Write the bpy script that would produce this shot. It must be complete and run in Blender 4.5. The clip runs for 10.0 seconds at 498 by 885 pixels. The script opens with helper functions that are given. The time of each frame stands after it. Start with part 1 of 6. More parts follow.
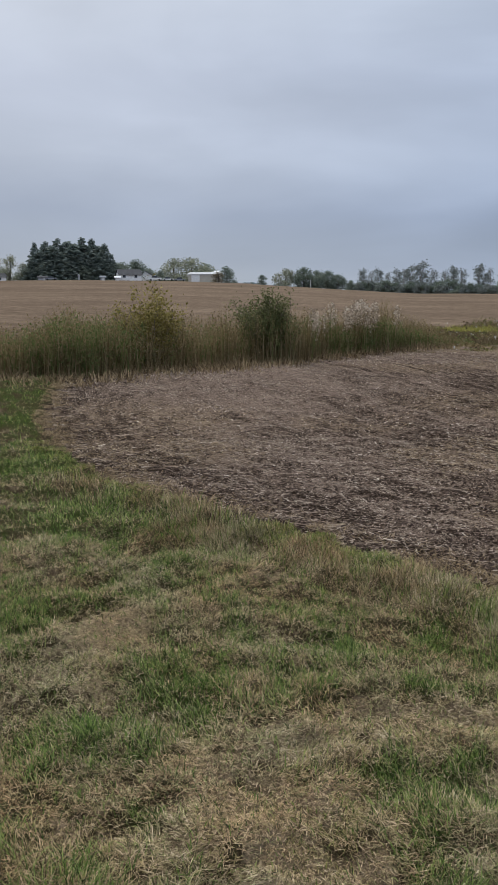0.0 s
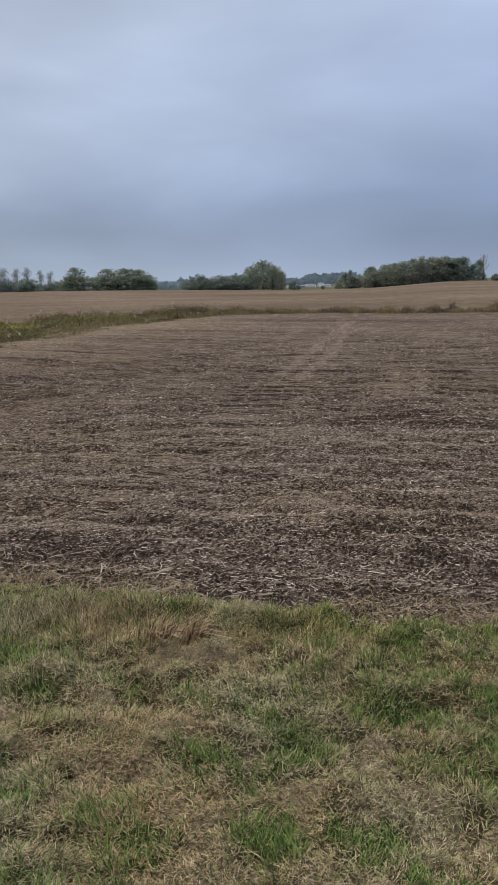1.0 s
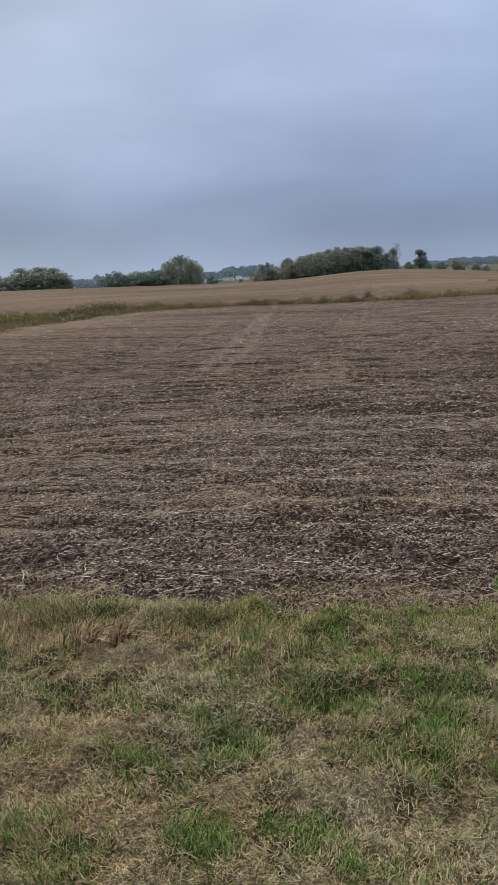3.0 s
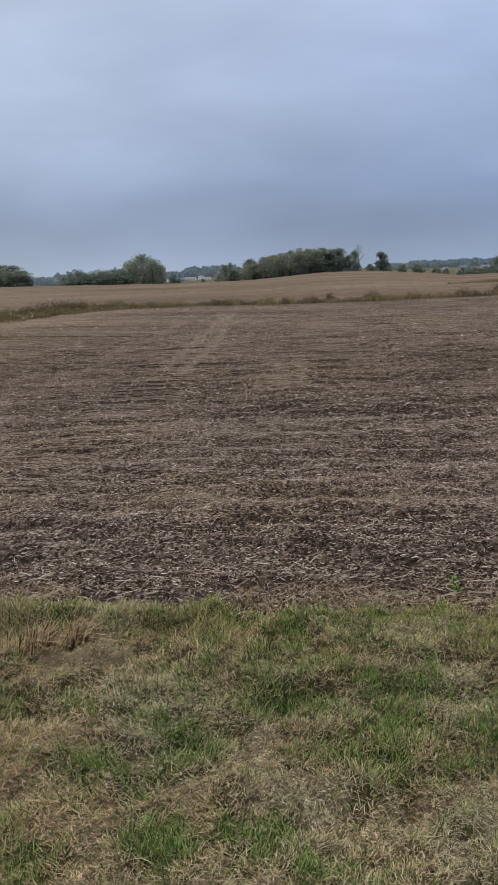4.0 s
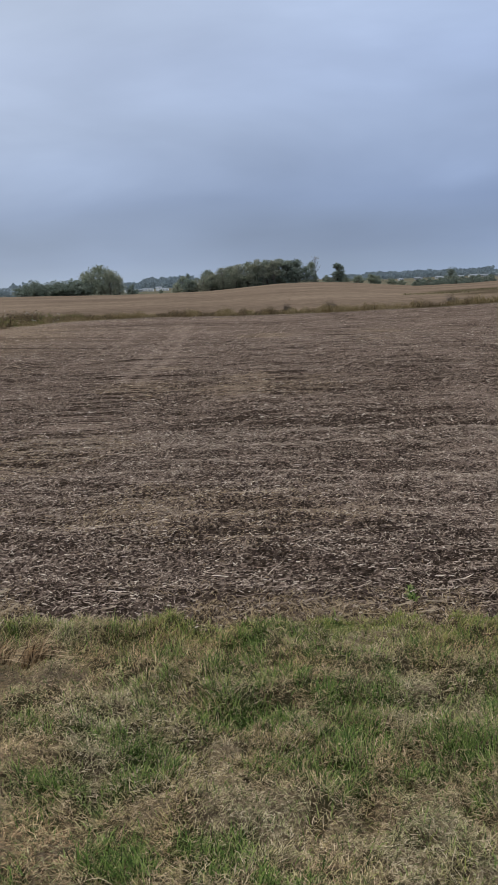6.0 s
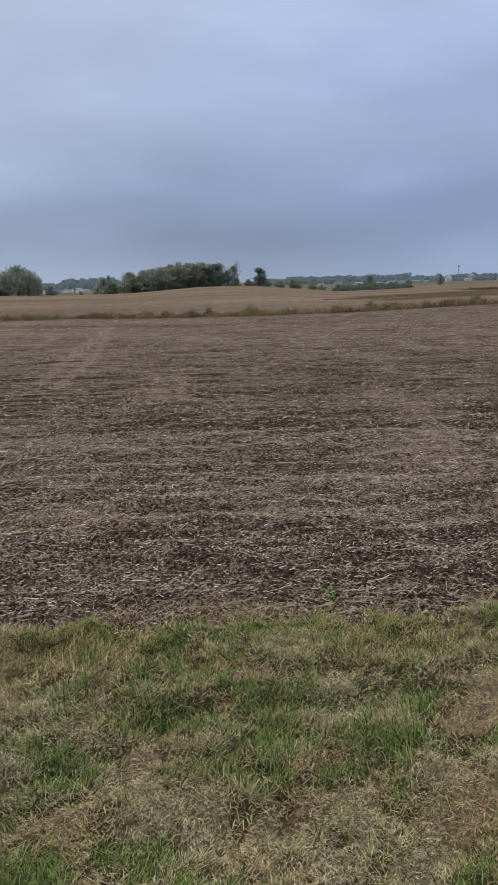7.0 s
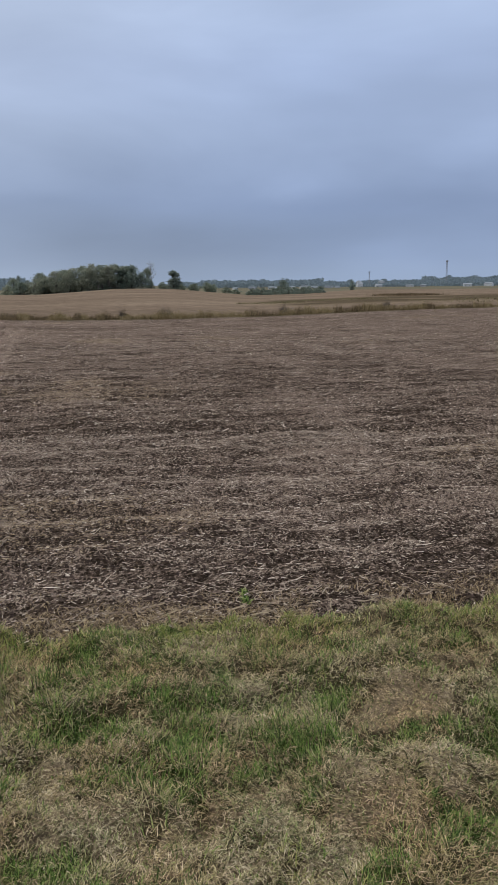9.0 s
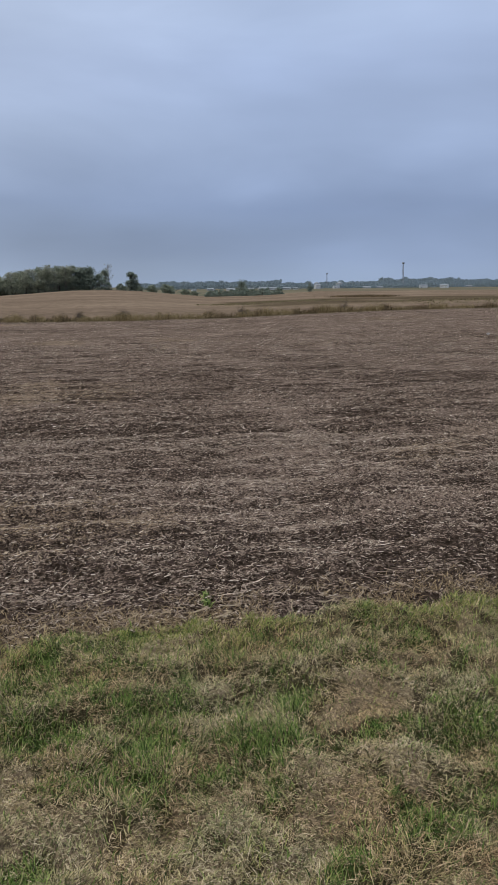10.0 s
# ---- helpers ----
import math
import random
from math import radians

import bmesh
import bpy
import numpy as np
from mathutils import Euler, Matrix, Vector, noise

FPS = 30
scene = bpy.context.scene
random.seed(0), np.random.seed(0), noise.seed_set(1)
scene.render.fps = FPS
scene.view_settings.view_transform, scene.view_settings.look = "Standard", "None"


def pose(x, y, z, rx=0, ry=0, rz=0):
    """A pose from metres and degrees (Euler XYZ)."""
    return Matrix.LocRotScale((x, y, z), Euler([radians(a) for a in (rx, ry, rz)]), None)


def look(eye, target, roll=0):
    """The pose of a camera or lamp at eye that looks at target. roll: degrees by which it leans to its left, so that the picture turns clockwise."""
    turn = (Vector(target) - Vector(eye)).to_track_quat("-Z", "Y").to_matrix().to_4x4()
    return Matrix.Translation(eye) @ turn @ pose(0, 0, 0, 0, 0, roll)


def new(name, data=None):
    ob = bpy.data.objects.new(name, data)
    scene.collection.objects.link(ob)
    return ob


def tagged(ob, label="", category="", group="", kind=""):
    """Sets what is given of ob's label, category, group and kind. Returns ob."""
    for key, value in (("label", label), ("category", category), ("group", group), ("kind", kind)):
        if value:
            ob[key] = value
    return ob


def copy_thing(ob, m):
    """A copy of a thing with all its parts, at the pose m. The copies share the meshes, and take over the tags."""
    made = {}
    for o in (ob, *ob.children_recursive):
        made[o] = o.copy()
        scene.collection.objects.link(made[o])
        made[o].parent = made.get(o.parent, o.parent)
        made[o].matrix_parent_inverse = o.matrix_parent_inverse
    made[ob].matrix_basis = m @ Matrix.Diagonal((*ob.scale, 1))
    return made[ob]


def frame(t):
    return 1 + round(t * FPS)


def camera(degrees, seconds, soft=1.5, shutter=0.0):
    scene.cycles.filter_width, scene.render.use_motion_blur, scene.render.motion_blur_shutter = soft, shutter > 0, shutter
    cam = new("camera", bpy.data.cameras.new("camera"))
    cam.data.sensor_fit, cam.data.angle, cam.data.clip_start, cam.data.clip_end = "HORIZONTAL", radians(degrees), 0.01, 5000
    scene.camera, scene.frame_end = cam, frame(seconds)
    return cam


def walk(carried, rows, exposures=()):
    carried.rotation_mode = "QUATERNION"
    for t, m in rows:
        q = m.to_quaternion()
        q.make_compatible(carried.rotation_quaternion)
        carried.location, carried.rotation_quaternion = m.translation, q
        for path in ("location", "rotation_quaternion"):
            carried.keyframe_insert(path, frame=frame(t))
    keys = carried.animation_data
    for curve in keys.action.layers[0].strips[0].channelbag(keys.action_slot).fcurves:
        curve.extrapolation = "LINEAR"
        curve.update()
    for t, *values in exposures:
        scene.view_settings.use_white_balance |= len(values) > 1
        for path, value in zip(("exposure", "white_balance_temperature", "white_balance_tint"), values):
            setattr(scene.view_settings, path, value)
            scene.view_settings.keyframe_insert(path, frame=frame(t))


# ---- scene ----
# A pan across a farm field from a grassy verge; the camera stands still but for a small sway.
EYE = 1.6
cam = camera(34.23, 10.0, soft=0.9, shutter=0.0)
# seconds, sway in metres (x, y, z), yaw, pitch, roll in degrees
PATH = [
    (0.0, -0.127, 0.070, -0.013, 1.74, -10.54, -0.28), (0.1, -0.083, 0.079, -0.015, -3.31, -10.61, -0.25),
    (0.2, -0.071, 0.079, -0.010, -7.54, -10.65, -0.20), (0.3, -0.062, 0.074, -0.016, -11.70, -10.67, -0.10),
    (0.4, -0.051, 0.066, -0.014, -15.97, -10.71, -0.32), (0.5, -0.044, 0.050, -0.014, -20.21, -10.85, -0.55),
    (0.6, -0.045, 0.014, -0.006, -24.56, -10.99, -0.54), (0.7, -0.050, -0.013, -0.003, -27.83, -11.02, -0.40),
    (0.8, -0.045, -0.030, -0.004, -29.83, -11.08, -0.70), (1.0, -0.017, -0.008, -0.010, -32.46, -11.16, -1.52),
    (1.5, -0.005, -0.011, -0.011, -33.87, -11.25, -3.17), (2.0, 0.008, -0.011, -0.013, -35.16, -11.45, -3.68),
    (2.5, 0.019, -0.007, -0.015, -36.86, -11.62, -3.55), (3.8, 0.030, -0.011, -0.010, -39.62, -11.95, -2.66),
    (4.0, 0.036, -0.010, -0.010, -40.54, -11.90, -2.51), (4.5, 0.041, -0.017, -0.006, -42.06, -11.73, -2.24),
    (5.0, 0.040, -0.019, -0.001, -42.47, -11.45, -2.35), (6.3, 0.040, -0.026, 0.002, -44.70, -11.11, -2.60),
    (6.5, 0.044, -0.022, 0.001, -46.83, -11.18, -2.00), (7.0, 0.057, -0.022, -0.004, -49.11, -11.23, -1.53),
    (7.5, 0.052, -0.023, 0.001, -50.12, -11.18, -1.29), (8.0, 0.050, -0.024, 0.000, -51.59, -11.24, -0.93),
    (8.5, 0.052, -0.023, 0.003, -52.94, -11.22, -0.79), (9.0, 0.058, -0.034, -0.002, -55.23, -11.11, -0.67),
    (9.5, 0.063, -0.049, 0.001, -58.57, -11.10, -0.48), (10.0, 0.051, -0.038, 0.006, -58.13, -11.04, -0.64)]


def eye_pose(dx, dy, dz, yaw, pitch, roll):
    y, p = radians(yaw), radians(pitch)
    at = Vector((dx, dy, EYE + dz))
    return look(at, at + Vector((-math.sin(y) * math.cos(p), math.cos(y) * math.cos(p), math.sin(p))), roll)


walk(cam, [(row[0], eye_pose(*row[1:])) for row in PATH], exposures=[(0.0, 0.0), (10.0, 0.0)])

# ---- sky and sun: a closed grey-blue overcast ----
SUN_AZ, SUN_EL = 35.0, 55.0  # degrees to the left of +y, above the horizon
world = bpy.data.worlds.new("overcast")
scene.world = world
world.use_nodes = True
wt = world.node_tree
wt.nodes.clear()


def wnode(kind, **props):
    n = wt.nodes.new(kind)
    for key, value in props.items():
        if key == "operation":
            n.operation = value
        elif key == "blend":
            n.blend_type = value
    return n


def wlink(a, b):
    wt.links.new(a, b)


def wmath(op, a, b=None):
    n = wnode("ShaderNodeMath", operation=op)
    for k, v in enumerate((a, b)):
        if v is None:
            continue
        if isinstance(v, (int, float)):
            n.inputs[k].default_value = v
        else:
            wlink(v, n.inputs[k])
    return n.outputs[0]


def wmix(f, a, b):
    n = wt.nodes.new("ShaderNodeMix")
    n.data_type = "RGBA"
    for k, v in ((0, f), (6, a), (7, b)):
        if isinstance(v, (int, float)):
            n.inputs[k].default_value = v
        elif isinstance(v, tuple):
            n.inputs[k].default_value = (*v, 1)
        else:
            wlink(v, n.inputs[k])
    return n.outputs[2]


def ramp_node(tree, fac, stops):
    n = tree.nodes.new("ShaderNodeValToRGB")
    while len(n.color_ramp.elements) < len(stops):
        n.color_ramp.elements.new(0.5)
    for e, (at, c) in zip(n.color_ramp.elements, stops):
        e.position, e.color = at, (*c, 1) if isinstance(c, tuple) else (c, c, c, 1)
    tree.links.new(fac, n.inputs[0])
    return n.outputs[0]


# cloud banks: bearing, height, half width, half height in degrees, gain
CLOUDS = [(-31.5, 7.8, 7, 1.6, 1.20), (-22, 3.6, 15, 1.6, 0.84), (-56, 3.4, 16, 1.5, 0.90), (-51, 16.5, 6, 3.5, 1.10), (-63, 8.8, 6, 2.8, 0.91), (-11, 14.0, 8, 5.0, 0.92), (8, 7.0, 12, 1.4, 0.93), (12, 12, 6, 2.0, 1.06)]


def build_world():
    coord = wnode("ShaderNodeTexCoord")
    sep = wnode("ShaderNodeSeparateXYZ")
    wlink(coord.outputs["Generated"], sep.inputs[0])
    up = sep.outputs[2]
    # soft cloud bands, drawn out along the horizon
    mapping = wnode("ShaderNodeMapping")
    mapping.inputs["Scale"].default_value = (1.0, 1.0, 3.2)
    mapping.inputs["Location"].default_value = (3.1, 1.7, 0.55)
    wlink(coord.outputs["Generated"], mapping.inputs[0])
    big = wnode("ShaderNodeTexNoise")
    big.inputs["Scale"].default_value, big.inputs["Detail"].default_value, big.inputs["Roughness"].default_value = 2.2, 5.0, 0.5
    big.inputs["Distortion"].default_value = 0.3
    wlink(mapping.outputs[0], big.inputs["Vector"])
    wobble = wmath("MULTIPLY", wmath("SUBTRACT", big.outputs[0], 0.5), 0.10)
    level = wmath("ADD", up, wobble)
    base = ramp_node(wt, level, [
        (0.0, (0.360, 0.445, 0.590)), (0.03, (0.315, 0.396, 0.560)), (0.085, (0.305, 0.385, 0.565)), (0.16, (0.405, 0.492, 0.675)),
        (0.24, (0.440, 0.527, 0.715)), (0.36, (0.52, 0.61, 0.775)), (0.55, (1.08, 1.13, 1.22)), (1.0, (1.58, 1.60, 1.58))])
    fine_map = wnode("ShaderNodeMapping")
    fine_map.inputs["Scale"].default_value = (1.0, 1.0, 2.6)
    fine_map.inputs["Location"].default_value = (7.3, 2.1, 4.4)
    wlink(coord.outputs["Generated"], fine_map.inputs[0])
    streak = wnode("ShaderNodeTexNoise")
    streak.inputs["Scale"].default_value, streak.inputs["Detail"].default_value, streak.inputs["Roughness"].default_value = 3.4, 2.5, 0.42
    wlink(fine_map.outputs[0], streak.inputs["Vector"])
    cloudy = wmath("ADD", wmath("MULTIPLY", big.outputs[0], 0.55), wmath("MULTIPLY", streak.outputs[0], 0.45))
    mott = ramp_node(wt, cloudy, [(0.34, 0.86), (0.50, 1.0), (0.66, 1.18)])
    mul = wnode("ShaderNodeMix")
    mul.data_type, mul.blend_type = "RGBA", "MULTIPLY"
    mul.inputs[0].default_value = 1.0
    wlink(base, mul.inputs[6]), wlink(mott, mul.inputs[7])
    # thinner, whiter cloud towards the hidden sun
    side = wmath("ADD", wmath("MULTIPLY", sep.outputs[0], -0.5), wmath("MULTIPLY", sep.outputs[1], 0.866))
    warm = ramp_node(wt, side, [(0.0, (0.86, 0.90, 0.97)), (0.40, (1.0, 1.0, 1.0)), (0.66, (1.03, 1.0, 0.945)), (0.98, (1.24, 1.12, 0.97))])
    tint = wnode("ShaderNodeMix")
    tint.data_type, tint.blend_type = "RGBA", "MULTIPLY"
    tint.inputs[0].default_value = 1.0
    wlink(mul.outputs[2], tint.inputs[6]), wlink(warm, tint.inputs[7])
    clouded = tint.outputs[2]
    for caz, cel, wide, high, gain in CLOUDS:
        ca, ce = radians(caz), radians(cel)
        rel = wt.nodes.new("ShaderNodeVectorMath")
        rel.operation = "SUBTRACT"
        wlink(coord.outputs["Generated"], rel.inputs[0])
        rel.inputs[1].default_value = (-math.sin(ca) * math.cos(ce), math.cos(ca) * math.cos(ce), math.sin(ce))
        squash = wt.nodes.new("ShaderNodeVectorMath")
        squash.operation = "MULTIPLY"
        wlink(rel.outputs[0], squash.inputs[0])
        squash.inputs[1].default_value = (1 / radians(wide), 1 / radians(wide), 1 / radians(high))
        span = wt.nodes.new("ShaderNodeVectorMath")
        span.operation = "LENGTH"
        wlink(squash.outputs[0], span.inputs[0])
        ragged = wmath("ADD", span.outputs["Value"], wmath("MULTIPLY", wmath("SUBTRACT", streak.outputs[0], 0.5), 1.6))
        soft = ramp_node(wt, wmath("MULTIPLY", ragged, 0.5), [(0.0, gain), (0.5, 1 + (gain - 1) * 0.4), (1.0, 1.0)])
        lit = wnode("ShaderNodeMix")
        lit.data_type, lit.blend_type = "RGBA", "MULTIPLY"
        lit.inputs[0].default_value = 1.0
        wlink(clouded, lit.inputs[6]), wlink(soft, lit.inputs[7])
        clouded = lit.outputs[2]
    sky = wnode("ShaderNodeTexSky")
    sky.sky_type, sky.sun_disc = "NISHITA", False
    sky.sun_elevation, sky.sun_rotation = radians(SUN_EL), radians(-SUN_AZ)
    thin = wnode("ShaderNodeMix")
    thin.data_type, thin.blend_type = "RGBA", "MULTIPLY"
    thin.inputs[0].default_value = 1.0
    wlink(sky.outputs[0], thin.inputs[6])
    thin.inputs[7].default_value = (0.1, 0.1, 0.1, 1)
    veil = wmix(0.94, thin.outputs[2], clouded)
    bg = wnode("ShaderNodeBackground")
    bg.inputs[1].default_value = 1.0
    wlink(veil, bg.inputs[0])
    out = wnode("ShaderNodeOutputWorld")
    wlink(bg.outputs[0], out.inputs[0])


build_world()
sun_data = bpy.data.lights.new("sun", "SUN")
sun_data.energy, sun_data.angle, sun_data.color = 1.2, radians(25), (1.0, 0.95, 0.86)
sun = new("sun", sun_data)
sa, se = radians(SUN_AZ), radians(SUN_EL)
sun.matrix_world = look(Vector((-math.sin(sa) * math.cos(se), math.cos(sa) * math.cos(se), math.sin(se))) * 60, (0, 0, 0))


# ---- materials ----
def material(name, rough=0.85, spec=0.25):
    m = bpy.data.materials.new(name)
    m.use_nodes = True
    b = m.node_tree.nodes["Principled BSDF"]
    b.inputs["Roughness"].default_value = rough
    b.inputs["Specular IOR Level"].default_value = spec
    return m, m.node_tree, b


def tnoise(tree, vec, scale, detail=4.0, rough=0.55, dist=0.0):
    n = tree.nodes.new("ShaderNodeTexNoise")
    n.inputs["Scale"].default_value, n.inputs["Detail"].default_value = scale, detail
    n.inputs["Roughness"].default_value, n.inputs["Distortion"].default_value = rough, dist
    if vec is not None:
        tree.links.new(vec, n.inputs["Vector"])
    return n.outputs[0]


def tmix(tree, f, a, b, blend="MIX"):
    n = tree.nodes.new("ShaderNodeMix")
    n.data_type, n.blend_type = "RGBA", blend
    for k, v in ((0, f), (6, a), (7, b)):
        if isinstance(v, (int, float)):
            n.inputs[k].default_value = v
        elif isinstance(v, tuple):
            n.inputs[k].default_value = (*v, 1)
        else:
            tree.links.new(v, n.inputs[k])
    return n.outputs[2]


def tmath(tree, op, a, b, clamp=False):
    n = tree.nodes.new("ShaderNodeMath")
    n.operation, n.use_clamp = op, clamp
    for k, v in enumerate((a, b)):
        if isinstance(v, (int, float)):
            n.inputs[k].default_value = v
        else:
            tree.links.new(v, n.inputs[k])
    return n.outputs[0]


def place_of(tree):
    return tree.nodes.new("ShaderNodeTexCoord").outputs["Object"]


def world_place(tree):
    return tree.nodes.new("ShaderNodeNewGeometry").outputs["Position"]


def island_material(name, stops, rough=0.8, spec=0.2, translucent=0.0, patches=None, patch_scale=2.3):
    """Colour that changes from piece to piece of one mesh, and in broad patches of the ground."""
    m, t, b = material(name, rough, spec)
    isl = t.nodes.new("ShaderNodeNewGeometry").outputs["Random Per Island"]
    c = ramp_node(t, isl, stops)
    n = tnoise(t, world_place(t), patch_scale, 3.0)
    if patches:
        c = tmix(t, ramp_node(t, n, [(0.40, 0.0), (0.62, 1.0)]), c, tmix(t, 1.0, c, patches, "MULTIPLY"))
    fine = ramp_node(t, tnoise(t, world_place(t), 37.0, 2.0), [(0.3, 0.78), (0.7, 1.15)])
    c = tmix(t, 1.0, c, fine, "MULTIPLY")
    t.links.new(c, b.inputs["Base Color"])
    if translucent:
        tr = t.nodes.new("ShaderNodeBsdfTranslucent")
        t.links.new(c, tr.inputs[0])
        mx = t.nodes.new("ShaderNodeMixShader")
        mx.inputs[0].default_value = translucent
        out = t.nodes["Material Output"]
        t.links.new(b.outputs[0], mx.inputs[1]), t.links.new(tr.outputs[0], mx.inputs[2]), t.links.new(mx.outputs[0], out.inputs[0])
    return m


def plain_material(name, colour, rough=0.7, spec=0.3, grain=6.0, amount=0.25, metal=0.0):
    m, t, b = material(name, rough, spec)
    v = place_of(t)
    g = ramp_node(t, tnoise(t, v, grain, 5.0), [(0.3, 1.0 - amount), (0.7, 1.0 + amount * 0.6)])
    h = ramp_node(t, tnoise(t, v, grain * 0.2, 3.0), [(0.35, 1.0 - amount * 0.7), (0.65, 1.05)])
    t.links.new(tmix(t, 1.0, tmix(t, 1.0, colour, g, "MULTIPLY"), h, "MULTIPLY"), b.inputs["Base Color"])
    b.inputs["Metallic"].default_value = metal
    return m


def attr(tree, name):
    n = tree.nodes.new("ShaderNodeAttribute")
    n.attribute_name = name
    return n.outputs["Fac"]


def ground_material():
    m, t, b = material("ground", 1.0, 0.0)
    v = world_place(t)
    # tilled soil with chopped residue, drawn out along the rows
    rowspace = t.nodes.new("ShaderNodeCombineXYZ")
    t.links.new(tmath(t, "MULTIPLY", attr(t, "row_u"), 0.85), rowspace.inputs[0])
    t.links.new(tmath(t, "MULTIPLY", attr(t, "row_v"), 1.5), rowspace.inputs[1])
    rv = rowspace.outputs[0]
    away = tmath(t, "MULTIPLY", attr(t, "row_u"), 0.05, True)
    soil = ramp_node(t, tnoise(t, v, 30.0, 6.0, 0.75), [(0.36, (0.010, 0.0074, 0.0058)), (0.50, (0.026, 0.0185, 0.0142)), (0.60, (0.070, 0.050, 0.038)), (0.72, (0.20, 0.150, 0.115))])
    # how thick the chaff lies: crumbs, clumps a hand wide, drifts along the rows
    crumb, clump, heap = tnoise(t, rv, 28.0, 4.0, 0.75), tnoise(t, rv, 7.0, 5.0, 0.8), tnoise(t, rv, 2.4, 5.0, 0.8)
    depth = tmath(t, "ADD", tmath(t, "MULTIPLY", crumb, 0.80), tmath(t, "MULTIPLY", clump, 0.66))
    depth = tmath(t, "ADD", depth, tmath(t, "MULTIPLY", heap, 0.26))
    depth = tmath(t, "ADD", depth, tmath(t, "MULTIPLY", tnoise(t, rv, 0.45, 4.0, 0.6), 0.25))
    band_place = t.nodes.new("ShaderNodeCombineXYZ")
    t.links.new(tmath(t, "MULTIPLY", attr(t, "row_u"), 1.9), band_place.inputs[0])
    t.links.new(tmath(t, "MULTIPLY", attr(t, "row_v"), 0.16), band_place.inputs[1])
    band = tmath(t, "SUBTRACT", tnoise(t, band_place.outputs[0], 1.0, 4.0, 0.65), 0.5)
    depth = tmath(t, "ADD", depth, tmath(t, "MULTIPLY", band, 0.26))
    # shade between row ridges put into the colour as fine streaks of thin chaff
    ridge_place = t.nodes.new("ShaderNodeCombineXYZ")
    t.links.new(tmath(t, "MULTIPLY", attr(t, "row_u"), 6.5), ridge_place.inputs[0])
    t.links.new(tmath(t, "MULTIPLY", attr(t, "row_v"), 1.1), ridge_place.inputs[1])
    ridge_shade = tmath(t, "SUBTRACT", tnoise(t, ridge_place.outputs[0], 1.0, 4.0, 0.6), 0.5)
    depth = tmath(t, "ADD", depth, tmath(t, "MULTIPLY", ridge_shade, 0.42))
    depth = tmath(t, "ADD", depth, tmath(t, "MULTIPLY", attr(t, "chaff"), 0.17))
    depth = tmath(t, "ADD", depth, ramp_node(t, away, [(0.02, 0.045), (0.10, 0.075), (0.35, 0.085), (1.0, 0.150)]))
    depth = tmath(t, "ADD", depth, tmath(t, "MULTIPLY", attr(t, "lane"), 0.10))
    cover = tmath(t, "MULTIPLY", tmath(t, "SUBTRACT", depth, 1.118), 12.0, True)
    chaff_colour = ramp_node(t, tnoise(t, v, 80.0, 4.0, 0.75), [(0.36, (0.030, 0.021, 0.017)), (0.50, (0.150, 0.110, 0.086)), (0.66, (0.42, 0.33, 0.27))])
    dry = ramp_node(t, tnoise(t, v, 17.0, 4.0), [(0.3, (0.120, 0.087, 0.056)), (0.7, (0.32, 0.242, 0.165))])
    chaff_colour = tmix(t, attr(t, "dry"), chaff_colour, dry)
    tilled = tmix(t, cover, soil, chaff_colour)
    # verge: matted thatch over soil, darkened to paint in the shade between blades
    thatch = ramp_node(t, tnoise(t, v, 75.0, 7.0, 0.8), [(0.3, (0.014, 0.011, 0.007)), (0.54, (0.058, 0.045, 0.026)), (0.78, (0.24, 0.18, 0.108))])
    bleached = ramp_node(t, tnoise(t, v, 90.0, 7.0, 0.8), [(0.3, (0.060, 0.043, 0.028)), (0.5, (0.20, 0.150, 0.100)), (0.7, (0.40, 0.31, 0.215))])
    thatch = tmix(t, ramp_node(t, attr(t, "lush"), [(0.04, 1.0), (0.20, 0.0)]), thatch, bleached)
    sod = ramp_node(t, tnoise(t, v, 75.0, 6.0, 0.8), [(0.3, (0.013, 0.020, 0.006)), (0.7, (0.065, 0.085, 0.025))])
    verge = tmix(t, ramp_node(t, attr(t, "lush"), [(0.25, 0.0), (0.75, 1.0)]), thatch, sod)
    # far fields: ripe stubble in faint rows
    rows = t.nodes.new("ShaderNodeTexWave")
    rows.wave_type, rows.bands_direction = "BANDS", "Y"
    rows.inputs["Scale"].default_value, rows.inputs["Distortion"].default_value, rows.inputs["Detail"].default_value = 0.16, 2.2, 3.0
    rows.inputs["Detail Scale"].default_value = 0.7
    t.links.new(v, rows.inputs[0])
    stub = ramp_node(t, tnoise(t, v, 0.035, 6.0, 0.7), [(0.3, (0.110, 0.081, 0.060)), (0.5, (0.155, 0.115, 0.084)), (0.7, (0.205, 0.155, 0.114))])
    stub = tmix(t, 1.0, stub, ramp_node(t, rows.outputs[1], [(0.1, 0.96), (0.9, 1.03)]), "MULTIPLY")
    stub = tmix(t, 1.0, stub, ramp_node(t, tnoise(t, v, 1.3, 6.0, 0.85), [(0.35, 0.62), (0.65, 1.38)]), "MULTIPLY")
    streak_place = t.nodes.new("ShaderNodeCombineXYZ")
    t.links.new(tmath(t, "MULTIPLY", attr(t, "row_u"), 0.32), streak_place.inputs[0])
    t.links.new(tmath(t, "MULTIPLY", attr(t, "row_v"), 0.05), streak_place.inputs[1])
    stub = tmix(t, 1.0, stub, ramp_node(t, tnoise(t, streak_place.outputs[0], 1.0, 5.0, 0.7), [(0.35, 0.90), (0.65, 1.10)]), "MULTIPLY")
